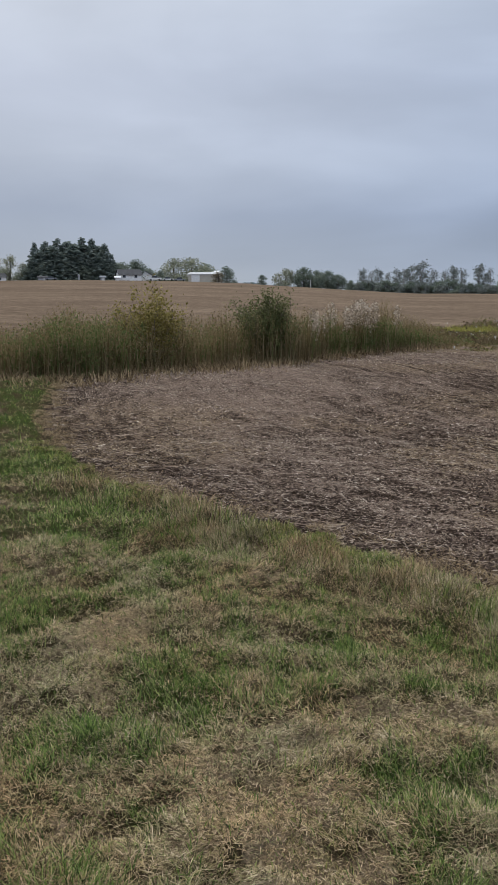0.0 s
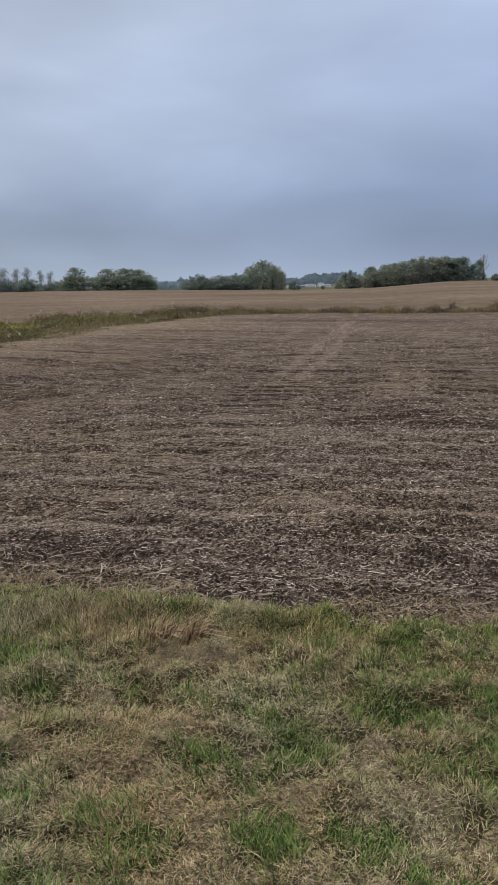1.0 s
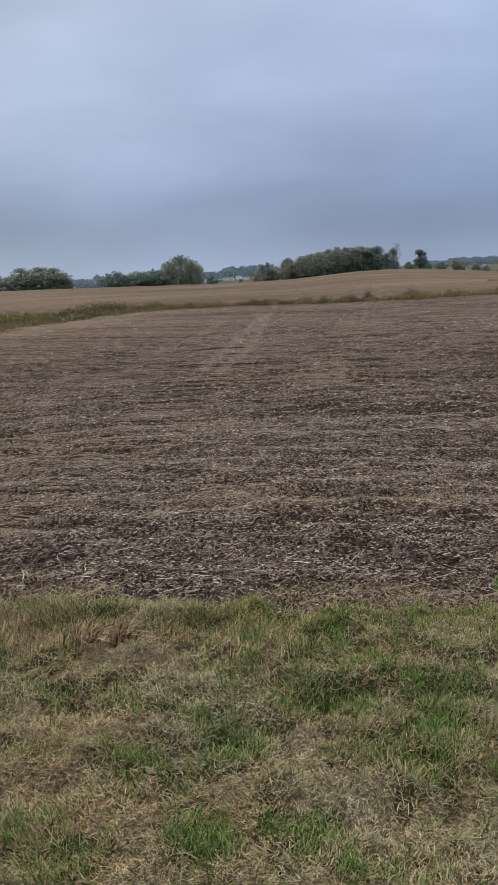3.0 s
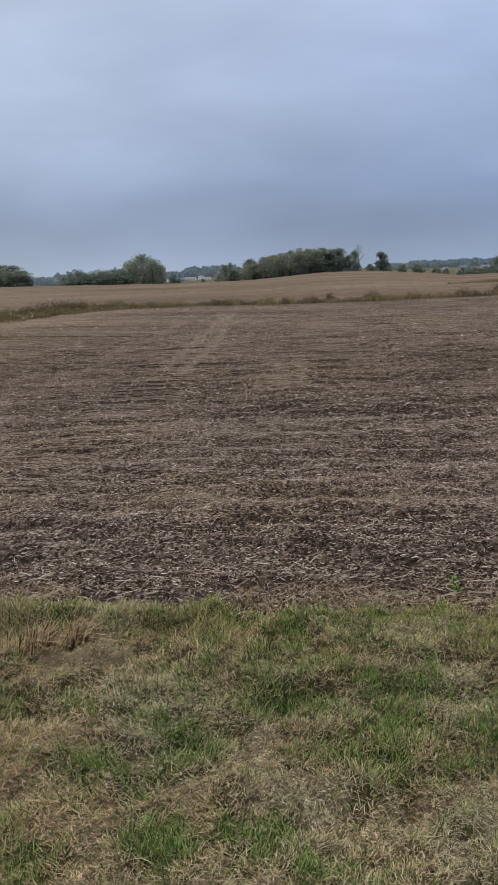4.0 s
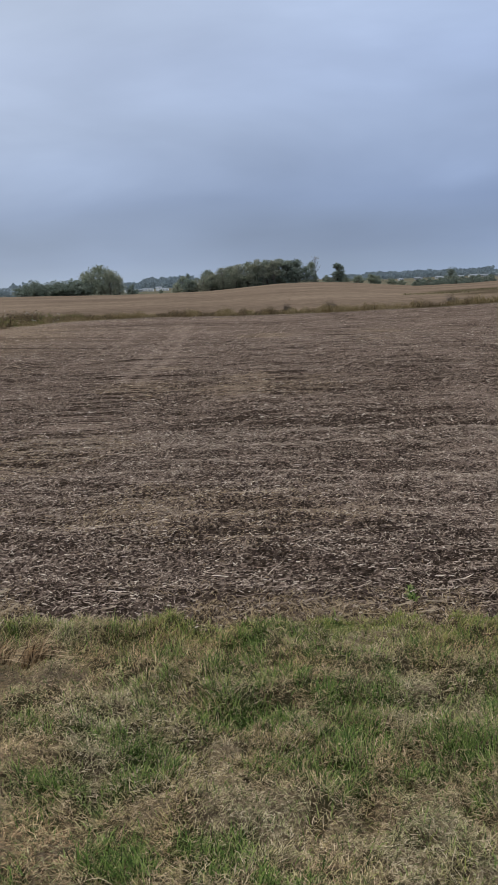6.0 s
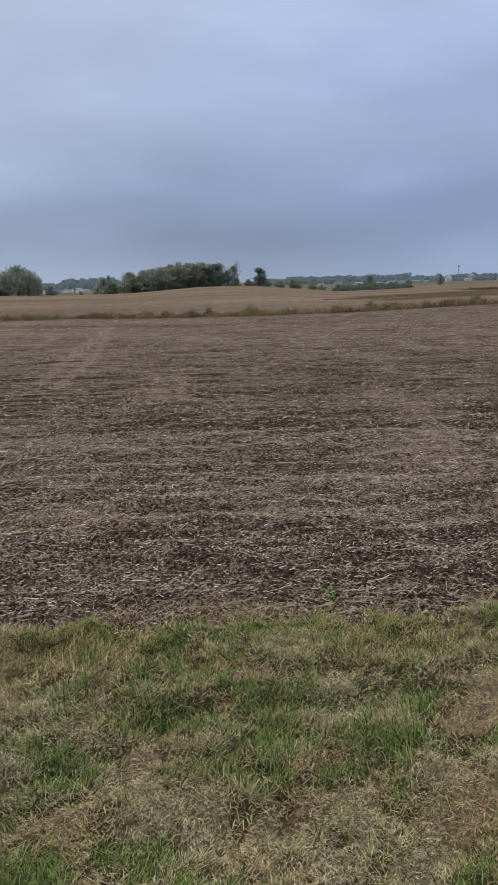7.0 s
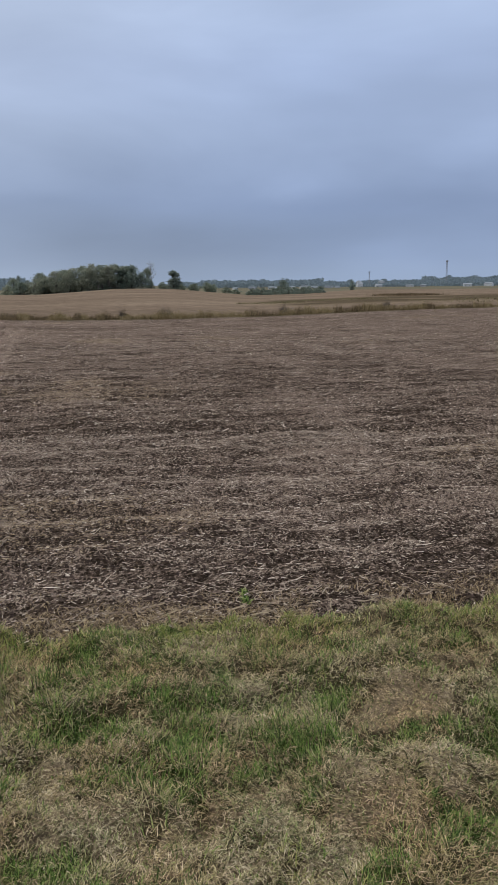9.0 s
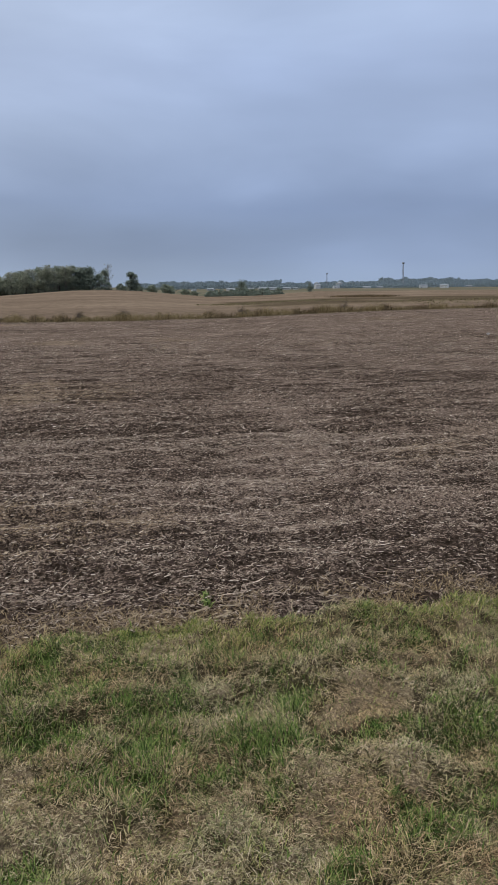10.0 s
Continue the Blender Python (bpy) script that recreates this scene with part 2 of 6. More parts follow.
    # the plain beyond, meadow and crops
    plain = ramp_node(t, tnoise(t, v, 0.006, 3.0), [(0.35, (0.095, 0.095, 0.068)), (0.5, (0.14, 0.120, 0.085)), (0.65, (0.085, 0.090, 0.066))])
    c = tmix(t, attr(t, "tilled"), verge, tilled)
    c = tmix(t, attr(t, "stubble"), c, stub)
    c = tmix(t, attr(t, "plain"), c, plain)
    t.links.new(c, b.inputs["Base Color"])
    bump = t.nodes.new("ShaderNodeBump")
    bump.inputs["Strength"].default_value, bump.inputs["Distance"].default_value = 0.8, 0.03
    t.links.new(tnoise(t, v, 19.0, 7.0, 0.7), bump.inputs["Height"])
    t.links.new(bump.outputs[0], b.inputs["Normal"])
    return m


GROUND = ground_material()
GREEN_BLADE = island_material("green_grass", [(0.0, (0.018, 0.038, 0.009)), (0.3, (0.066, 0.124, 0.024)), (0.65, (0.175, 0.268, 0.058)), (1.0, (0.35, 0.42, 0.13))], 0.65, 0.2, 0.25)
OLIVE_BLADE = island_material("olive_grass", [(0.0, (0.022, 0.023, 0.008)), (0.3, (0.104, 0.101, 0.042)), (0.65, (0.272, 0.262, 0.114)), (1.0, (0.56, 0.51, 0.28))], 0.7, 0.25, 0.15, (1.0, 0.84, 0.78), 3.0)
LIME_BLADE = island_material("lime_tufts", [(0.0, (0.060, 0.075, 0.014)), (0.4, (0.19, 0.22, 0.045)), (0.8, (0.32, 0.34, 0.085)), (1.0, (0.50, 0.47, 0.17))], 0.6, 0.3, 0.25)
STRAW = island_material("dry_straw", [(0.0, (0.038, 0.026, 0.014)), (0.25, (0.158, 0.120, 0.068)), (0.6, (0.395, 0.315, 0.195)), (1.0, (0.66, 0.56, 0.39))], 0.8, 0.15, 0.08, (1.0, 0.83, 0.72), 1.6)
STRAW_DULL = island_material("dull_straw", [(0.0, (0.085, 0.058, 0.032)), (0.5, (0.23, 0.165, 0.092)), (1.0, (0.42, 0.32, 0.19))], 0.85, 0.15, 0.15)
ROUGH_GRASS = island_material("rough_grass", [(0.0, (0.095, 0.088, 0.040)), (0.5, (0.15, 0.128, 0.066)), (1.0, (0.22, 0.18, 0.10))], 0.85, 0.15, 0.2)
LIME_GRASS = island_material("lime_grass", [(0.0, (0.18, 0.18, 0.036)), (0.5, (0.32, 0.30, 0.065)), (1.0, (0.46, 0.41, 0.13))], 0.8, 0.15, 0.25)
ROUGH_GREEN = island_material("rough_green_grass", [(0.0, (0.085, 0.092, 0.030)), (0.5, (0.155, 0.158, 0.052)), (1.0, (0.24, 0.22, 0.09))], 0.85, 0.15, 0.25)
SHRUB_LEAF = island_material("shrub_leaf", [(0.0, (0.075, 0.088, 0.034)), (0.6, (0.132, 0.142, 0.060)), (1.0, (0.17, 0.18, 0.070))], 0.7, 0.2, 0.4)
WEED_BROWN = island_material("brown_weed", [(0.0, (0.050, 0.038, 0.022)), (0.5, (0.135, 0.098, 0.055)), (1.0, (0.25, 0.185, 0.11))], 0.9, 0.1, 0.3)
TAN_LEAF = island_material("tan_leaf", [(0.0, (0.16, 0.14, 0.095)), (1.0, (0.27, 0.235, 0.165))], 0.85, 0.15, 0.3)
RESIDUE = island_material("crop_residue", [(0.0, (0.070, 0.050, 0.039)), (0.35, (0.190, 0.141, 0.111)), (0.75, (0.340, 0.270, 0.215)), (0.94, (0.500, 0.415, 0.342)), (1.0, (0.756, 0.659, 0.551))], 0.95, 0.05)
RESIDUE_PALE = plain_material("pale_stalk", (0.44, 0.35, 0.25), 0.9, 0.1, 40.0, 0.35)
RESIDUE_DRY = island_material("yellow_residue", [(0.0, (0.089, 0.061, 0.037)), (0.4, (0.210, 0.152, 0.092)), (0.8, (0.357, 0.268, 0.168)), (1.0, (0.578, 0.473, 0.326))], 0.95, 0.05)
CLOD = island_material("soil_clod", [(0.0, (0.022, 0.014, 0.011)), (0.6, (0.048, 0.032, 0.026)), (1.0, (0.085, 0.060, 0.049))], 0.95, 0.1)
WEED = island_material("dried_weed", [(0.0, (0.105, 0.078, 0.038)), (0.4, (0.205, 0.158, 0.076)), (0.75, (0.29, 0.220, 0.120)), (1.0, (0.38, 0.30, 0.18))], 0.85, 0.15, 0.45)
WEED_GREEN = island_material("green_weed", [(0.0, (0.085, 0.115, 0.036)), (0.6, (0.155, 0.185, 0.064)), (1.0, (0.24, 0.24, 0.10))], 0.75, 0.2, 0.45)
PLUME = island_material("seed_plume", [(0.0, (0.24, 0.185, 0.135)), (0.5, (0.42, 0.345, 0.265)), (1.0, (0.66, 0.57, 0.46))], 0.95, 0.05, 0.3)
PLUME_WHITE = island_material("white_flower", [(0.0, (0.45, 0.44, 0.40)), (1.0, (0.70, 0.68, 0.62))], 0.8, 0.2, 0.2)
YELLOW_LEAF = island_material("yellow_leaf", [(0.0, (0.13, 0.115, 0.028)), (0.5, (0.25, 0.205, 0.058)), (1.0, (0.40, 0.33, 0.12))], 0.7, 0.2, 0.35)
# skyline leaf colours, lifted and greyed to carry the haze of distance
LEAF_DARK = island_material("dark_hazed_foliage", [(0.0, (0.150, 0.188, 0.155)), (0.6, (0.200, 0.236, 0.192)), (1.0, (0.245, 0.275, 0.222))], 0.95, 0.03, 0.5)
LEAF_MID = island_material("green_hazed_foliage", [(0.0, (0.150, 0.180, 0.135)), (0.6, (0.262, 0.294, 0.220)), (1.0, (0.325, 0.342, 0.262))], 0.95, 0.03, 0.5)
LEAF_PALE = island_material("pale_hazed_foliage", [(0.0, (0.190, 0.212, 0.155)), (0.6, (0.335, 0.350, 0.262)), (1.0, (0.41, 0.41, 0.315))], 0.95, 0.03, 0.5)
# bluish haze of distance mixed into the leaf colour
LEAF_FAR_HAZE = island_material("far_hazed_foliage", [(0.0, (0.200, 0.250, 0.278)), (1.0, (0.220, 0.268, 0.292))], 1.0, 0.0, 0.55)
# needle green raised and cooled, with haze painted in
NEEDLE = island_material("spruce_hazed_needles", [(0.0, (0.145, 0.182, 0.165)), (0.7, (0.185, 0.222, 0.198)), (1.0, (0.222, 0.256, 0.222))], 0.85, 0.1, 0.4)
# poplar row and hedge leaves, greyed so the colour holds the haze
LEAF_HAZE = island_material("hazed_foliage", [(0.0, (0.190, 0.215, 0.205)), (1.0, (0.250, 0.272, 0.255))], 0.85, 0.1, 0.5)
BARK = plain_material("bark", (0.105, 0.090, 0.078), 0.9, 0.1, 9.0, 0.4)
PALE_BARK = plain_material("pale_bark", (0.24, 0.215, 0.20), 0.9, 0.1, 9.0, 0.4)
TWIG = plain_material("twig", (0.15, 0.125, 0.11), 0.9, 0.1, 3.0, 0.3)
FAR_SIDING = plain_material("pale_weathered_siding", (0.50, 0.515, 0.53), 0.7, 0.25, 1.0, 0.15)
FAR_ROOF = plain_material("weathered_metal_roof", (0.23, 0.25, 0.275), 0.7, 0.2, 1.0, 0.15)
SIDING = plain_material("white_siding", (0.80, 0.80, 0.78), 0.6, 0.3, 2.0, 0.10)
GREY_WALL = plain_material("grey_siding", (0.34, 0.35, 0.36), 0.65, 0.3, 2.0, 0.15)
CREAM_WALL = plain_material("cream_metal_siding", (0.50, 0.46, 0.38), 0.5, 0.35, 2.0, 0.12)
METAL_ROOF = plain_material("white_metal_roof", (0.80, 0.81, 0.82), 0.35, 0.5, 1.5, 0.08)
DARK_ROOF = plain_material("dark_shingle_roof", (0.085, 0.085, 0.09), 0.9, 0.15, 5.0, 0.3)
GLASS_DARK = plain_material("window_glass", (0.03, 0.035, 0.04), 0.12, 0.6, 2.0, 0.1)
STEEL = plain_material("galvanised_steel", (0.33, 0.34, 0.36), 0.45, 0.5, 3.0, 0.15, 0.6)
WHITE_PAINT = plain_material("white_paint", (0.78, 0.78, 0.76), 0.5, 0.35, 3.0, 0.1)
CAR_PAINT = plain_material("grey_car_paint", (0.25, 0.26, 0.28), 0.3, 0.5, 2.0, 0.05)
RUBBER = plain_material("rubber", (0.02, 0.02, 0.02), 0.85, 0.2, 8.0, 0.2)
STONE = plain_material("pale_stone", (0.50, 0.48, 0.45), 0.9, 0.1, 20.0, 0.25)

# ---- lie of the land ----
DEG = math.pi / 180


def lattice(ix, iy, seed):
    h = (ix.astype(np.int64) * 374761393 + iy.astype(np.int64) * 668265263 + seed * 974711) & 0x7FFFFFFF
    h = ((h ^ (h >> 13)) * 1274126177) & 0x7FFFFFFF
    return ((h ^ (h >> 16)) & 0xFFFF) / 65535.0


def fbm(x, y, scale, octaves=3, seed=1):
    total, amp, norm = np.zeros_like(x, dtype=float), 1.0, 0.0
    for o in range(octaves):
        u, v = x * scale * 2 ** o + 17.3 * o, y * scale * 2 ** o - 9.1 * o
        iu, iv = np.floor(u), np.floor(v)
        fu, fv = u - iu, v - iv
        fu, fv = fu * fu * (3 - 2 * fu), fv * fv * (3 - 2 * fv)
        a, b = lattice(iu, iv, seed + o), lattice(iu + 1, iv, seed + o)
        c, d = lattice(iu, iv + 1, seed + o), lattice(iu + 1, iv + 1, seed + o)
        total += amp * ((a * (1 - fu) + b * fu) * (1 - fv) + (c * (1 - fu) + d * fu) * fv)
        norm, amp = norm + amp, amp * 0.5
    return total / norm


def bearing(x, y):
    """Degrees to the left of +y."""
    return np.degrees(np.arctan2(-x, y))


def spread(az, table):
    """A value that goes smoothly from bearing to bearing."""
    a, v = zip(*sorted(table))
    return np.interp(az, a, v)


WEED_RANGE = [(-180, 55), (-76, 55), (-68, 49.5), (-62, 45), (-57, 41), (-50, 39.2), (-42, 39.6), (-37, 42), (-32, 42), (-28.5, 39.5), (-22.6, 33.5), (-16.7, 25.8),
              (-11.5, 24), (-6, 21), (-1, 18.4), (7, 17), (13, 15.6), (19, 16), (60, 22), (180, 55)]
CREST_RANGE = [(-180, 300), (-90, 420), (-62, 420), (-56, 330), (-52, 270), (-40, 255), (-20, 275), (-8, 310), (2, 335), (20, 345), (180, 300)]
CREST_RISE = [(-180, -0.4), (-75, -0.5), (-63, -0.48), (-59, -0.70), (-55.4, -0.78), (-52.5, -0.52), (-50.5, -0.33), (-48.5, -0.24), (-46, -0.25), (-43.4, -0.42), (-41, -0.56),
              (-35, -0.56), (-30.4, -0.42), (-25, -0.29), (-20, -0.20), (-10, -0.15), (-4.5, 0.15), (1.5, 0.57), (7, 0.78), (13, 0.87), (19, 0.84), (60, 0.4), (180, -0.4)]
FIELD_EDGE = [(-4.1, 15.2), (-3.7, 13.4), (-3.1, 10.4), (-2.35, 8.4), (-1.55, 7.05), (-0.97, 6.4), (0.16, 5.3), (1.12, 4.45), (1.75, 3.72), (2.56, 2.84), (3.42, 1.87), (4.1, 1.2), (20, -14.3), (40, -34)]


def crest(az):
    """Range and height of the far field's skyline at a bearing."""
    far = spread(az, CREST_RANGE)
    return far, EYE + far * np.tan(np.radians(spread(az, CREST_RISE)))


def land(x, y):
    """Height of the ground."""
    az, r = bearing(x, y), np.hypot(x, y)
    near = spread(az, WEED_RANGE)
    far, top = crest(az)
    s = np.clip((r - near) / (far - near), 0, 1)
    rise = top * (0.75 * s + 0.25 * s * s)
    fall = np.exp(-np.maximum(r - far, 0) / 140.0)
    z = np.where(r < far, rise, top * fall - 5.0 * (1 - fall))
    return z + 0.12 * (fbm(x, y, 0.06, 2, 5) - 0.5) * np.clip((r - 9) / 20, 0, 1) + 0.03 * (fbm(x, y, 0.9, 2, 3) - 0.5) * np.clip((60 - r) / 40, 0, 1)


def land1(x, y):
    return float(land(np.array([float(x)]), np.array([float(y)]))[0])


def in_field(x, y):
    """True inside the tilled field."""
    creep = 0.08 + 0.06 * np.clip((x - 0.3) / 1.2, 0, 1)
    wx = x + creep + 0.26 * (fbm(x, y, 2.6, 4, 11) - 0.5)
    wy = y + creep + 0.26 * (fbm(x, y, 2.6, 4, 12) - 0.5)
    r, az = np.hypot(wx, wy), bearing(wx, wy)
    ring = [*FIELD_EDGE, (80, -34), (80, 90), (-10, 90), (-4.6, 15.6)]
    inside = np.zeros(np.shape(x), bool)
    for (ax, ay), (bx, by) in zip(ring, ring[1:] + ring[:1]):
        if ay == by:
            continue
        inside ^= ((ay > wy) != (by > wy)) & (wx < (bx - ax) * (wy - ay) / (by - ay) + ax)
    return inside & (r < spread(az, WEED_RANGE) + 1.2 * (fbm(x, y, 0.5, 2, 13) - 0.5) * np.clip(r / 30, 0, 1))


def polar(az, r):
    return -np.sin(az * DEG) * r, np.cos(az * DEG) * r


def edge_place(x, y):
    """Distance from the verge edge of the field, and how far along that edge."""
    best, along, run = np.full(np.shape(x), 1e9), np.zeros(np.shape(x)), 0.0
    for (ax, ay), (bx, by) in zip(FIELD_EDGE, FIELD_EDGE[1:]):
        length = math.hypot(bx - ax, by - ay)
        t = np.clip(((x - ax) * (bx - ax) + (y - ay) * (by - ay)) / length ** 2, 0, 1)
        d = np.hypot(x - ax - t * (bx - ax), y - ay - t * (by - ay))
        near = d < best
        best, along = np.where(near, d, best), np.where(near, run + t * length, along)
        run += length
    return best, along


# places of greener and of bleached sod: x, y, radius
GREEN_SPOTS = [(1.28, 1.59, 0.12), (1.52, 2.08, 0.09), (1.82, 1.62, 0.16), (2.13, 1.67, 0.16), (2.27, 1.3, 0.13), (2.03, 1.29, 0.12), (2.34, 1.15, 0.08), (2.65, 1.39, 0.11), (2.43, 2.27, 0.14), (1.84, 0.78, 0.08), (2.22, 0.8, 0.08),
               (2.0, 0.87, 0.07), (1.12, 1.61, 0.17), (1.03, 1.73, 0.09), (1.34, 1.33, 0.07), (0.77, 1.87, 0.09), (0.7, 2.12, 0.07), (1.1, 2.23, 0.07), (1.18, 2.75, 0.07), (1.92, 2.0, 0.13), (2.47, 2.49, 0.12)]
GREEN_DRIFTS = [(0.51, 2.46, 0.17), (0.61, 2.32, 0.11), (0.26, 2.46, 0.11), (0.16, 3.47, 0.12), (0.46, 3.12, 0.08), (0.86, 3.25, 0.11), (0.35, 2.01, 0.09), (0.51, 1.91, 0.09), (2.15, 0.63, 0.11), (2.14, 1.27, 0.15), (2.57, 1.03, 0.07),
                (2.73, 0.92, 0.08), (2.83, 0.76, 0.12), (1.37, 1.55, 0.08), (2.38, 2.44, 0.1), (-0.89, 2.68, 0.24), (-0.48, 2.3, 0.10), (-0.5, 3.06, 0.16), (-3.31, 10.15, 0.6), (-1.51, 5.8, 0.5), (-1.32, 3.86, 0.28), (-2.4, 7.4, 0.5)]
LIME_SPOTS = [(5.8, 33.4, 1.5), (7.0, 33.1, 1.7), (8.1, 32.6, 1.7), (9.2, 32.4, 1.5), (14.2, 37.0, 1.2), (15.4, 37.9, 1.7), (16.8, 39.0, 1.5)]
STRAW_SPOTS = [(1.66, 1.88, 0.07), (1.58, 1.79, 0.11), (1.51, 1.69, 0.12), (1.62, 1.55, 0.14), (1.73, 1.36, 0.14), (1.89, 1.19, 0.12), (2.69, 1.12, 0.13), (2.71, 2.08, 0.15), (2.23, 1.07, 0.09), (2.19, 0.93, 0.11),
               (1.76, 0.92, 0.11), (1.63, 1.1, 0.11), (1.39, 1.76, 0.13), (1.7, 1.93, 0.06), (0.89, 1.93, 0.08), (1.16, 2.48, 0.12), (2.42, 2.3, 0.1), (1.58, 3.01, 0.18), (1.12, 1.49, 0.09), (1.24, 1.38, 0.07)]
STRAW_DRIFTS = [(0.59, 2.88, 0.16), (0.38, 2.82, 0.17), (0.69, 2.54, 0.14), (0.81, 2.42, 0.12), (0.08, 2.37, 0.14), (0.18, 2.02, 0.09), (0.93, 1.78, 0.09), (0.97, 2.21, 0.11), (0.98, 2.73, 0.12), (2.01, 0.49, 0.12), (2.42, 0.86, 0.1),
                (2.02, 0.96, 0.1), (-0.93, 3.05, 0.2), (-0.93, 3.6, 0.24), (-0.3, 2.48, 0.19), (-0.23, 2.25, 0.2), (0.05, 2.77, 0.18), (-0.13, 2.08, 0.16)]


def lushness(x, y):
    """How green the sod is, 0 to 1."""
    wx, wy = x + 0.16 * (fbm(x, y, 5.0, 3, 25) - 0.5), y + 0.16 * (fbm(x, y, 5.0, 3, 26) - 0.5)
    s = 0.40 + (fbm(x, y, 1.3, 3, 21) - 0.5) * 0.45 + (fbm(x, y, 9.0, 3, 22) - 0.5) * 1.25
    for spots, sign in ((GREEN_SPOTS + GREEN_DRIFTS, 0.46), (STRAW_SPOTS + STRAW_DRIFTS, -0.62)):
        best = np.zeros(np.shape(x))
        for cx, cy, rad in spots:
            best = np.maximum(best, np.exp(-(((wx - cx) ** 2 + (wy - cy) ** 2) / (1.15 * rad * rad)) ** 1.4))
        s = s + sign * best
    return np.clip(s, 0, 1)


def tussock(x, y):
    """Small humps and hollows of the matted sod, in metres."""
    return (fbm(x, y, 4.5, 3, 42) - 0.5) * 0.13 + (fbm(x, y, 15.0, 2, 47) - 0.5) * 0.055


def furrow(x, y):
    """Crumbly relief of the tilled soil, in metres."""
    u, v = edge_place(x, y)
    return (fbm(x, y, 5.0, 4, 41) - 0.5) * 0.06 + (fbm(u * 3.2, v * 1.1, 1.0, 3, 44) - 0.5) * 0.10 * np.clip(u * 1.5, 0, 1) - 0.02


# ---- mesh helpers ----
def part(name, data, mat, parent=None, label=""):
    """One mesh object from a bmesh or a (verts, faces) pair."""
    me = bpy.data.meshes.new(name)
    if isinstance(data, bmesh.types.BMesh):
        data.to_mesh(me)
        data.free()
    else:
        me.from_pydata(data[0], [], data[1])
    me.materials.append(mat)
    ob = new(name, me)
    if parent is not None:
        ob.parent = parent
    return tagged(ob, label) if label else ob


def mesh_from_arrays(name, verts, faces, mat):
    """A mesh of triangles from numpy arrays."""
    me = bpy.data.meshes.new(name)
    nv, nf = len(verts), len(faces)
    me.vertices.add(nv)
    me.vertices.foreach_set("co", np.ascontiguousarray(verts, dtype=np.float32).ravel())
    me.loops.add(nf * 3)
    me.loops.foreach_set("vertex_index", np.ascontiguousarray(faces, dtype=np.int32).ravel())
    me.polygons.add(nf)
    me.polygons.foreach_set("loop_start", np.arange(0, nf * 3, 3, dtype=np.int32))
    me.polygons.foreach_set("loop_total", np.full(nf, 3, dtype=np.int32))
    me.update(calc_edges=True)
    me.materials.append(mat)
    return me


def blade_arrays(pos, height, width, heading, lean, twist, curl=0.35):
    """Bent, tapered blades: five points and three triangles each."""
    n = len(pos)
    d = np.stack([np.cos(heading), np.sin(heading), np.zeros(n)], 1)
    s = np.stack([np.cos(heading + twist), np.sin(heading + twist), np.zeros(n)], 1)
    z = np.array([0.0, 0.0, 1.0])
    l1, l2 = (lean * (1 - curl))[:, None], np.minimum(lean * (1 + curl), 1.66)[:, None]
    h = height[:, None]
    mid = pos + 0.5 * h * (np.cos(l1) * z + np.sin(l1) * d)
    tip = mid + 0.5 * h * (np.cos(l2) * z + np.sin(l2) * d)
    tip[:, 2] = np.maximum(tip[:, 2], pos[:, 2] + 0.004)
    w = width[:, None] * s
    v = np.stack([pos - w * 0.5, pos + w * 0.5, mid - w * 0.42, mid + w * 0.42, tip], 1).reshape(-1, 3)
    f = (np.arange(n)[:, None, None] * 5 + np.array([[0, 1, 3], [0, 3, 2], [2, 3, 4]])[None]).reshape(-1, 3)
    return v, f


def mat_arrays(pos, length, width, heading, lean, bend):
    """Cut grass lying in the mat: narrow kites of two triangles, bent at the middle."""
    n = len(pos)
    d = np.stack([np.cos(heading) * np.sin(lean), np.sin(heading) * np.sin(lean), np.cos(lean)], 1)
    s = np.stack([-np.sin(heading), np.cos(heading), np.zeros(n)], 1)
    mid = pos + d * (length * 0.45)[:, None] + s * (bend * length * 0.06)[:, None]
    mid[:, 2] += 0.07 * length
    tip = pos + d * length[:, None]
    w = s * (width * 0.5)[:, None]
    v = np.stack([pos, mid - w, tip, mid + w], 1).reshape(-1, 3)
    f = (np.arange(n)[:, None, None] * 4 + np.array([[0, 1, 3], [1, 2, 3]])[None]).reshape(-1, 3)
    return v, f


def straw_arrays(pos, length, width, heading, tilt, bend, fold=0.35):
    """Chopped stalks and husks: folded, slightly bent strips, nine points and eight triangles each."""
    n = len(pos)
    d = np.stack([np.cos(heading) * np.cos(tilt), np.sin(heading) * np.cos(tilt), np.sin(tilt)], 1)
    s = np.stack([-np.sin(heading), np.cos(heading), np.zeros(n)], 1)
    z = np.array([0.0, 0.0, 1.0])
    rails = []
    for k, taper in ((-0.5, 0.8), (0.0, 1.0), (0.5, 0.55)):
        c = pos + d * (length * k)[:, None] + s * (bend * length * (0.25 - k * k) * 2)[:, None]
        w = s * (width * taper * 0.5)[:, None]
        rails += [c - w, c + z * (width * taper * fold)[:, None], c + w]
    v = np.stack(rails, 1).reshape(-1, 3)
    quads = []
    for a in (0, 3):
        quads += [[a, a + 1, a + 4], [a, a + 4, a + 3], [a + 1, a + 2, a + 5], [a + 1, a + 5, a + 4]]
    f = (np.arange(n)[:, None, None] * 9 + np.array(quads)[None]).reshape(-1, 3)
    return v, f


def stuff(name, arrays, mat, label, category):
    vs, fs, base = [], [], 0
    for v, f in arrays:
        vs.append(v), fs.append(f + base)
        base += len(v)
    ob = new(name, mesh_from_arrays(name, np.concatenate(vs), np.concatenate(fs), mat))
    return tagged(ob, label, category, kind="stuff")


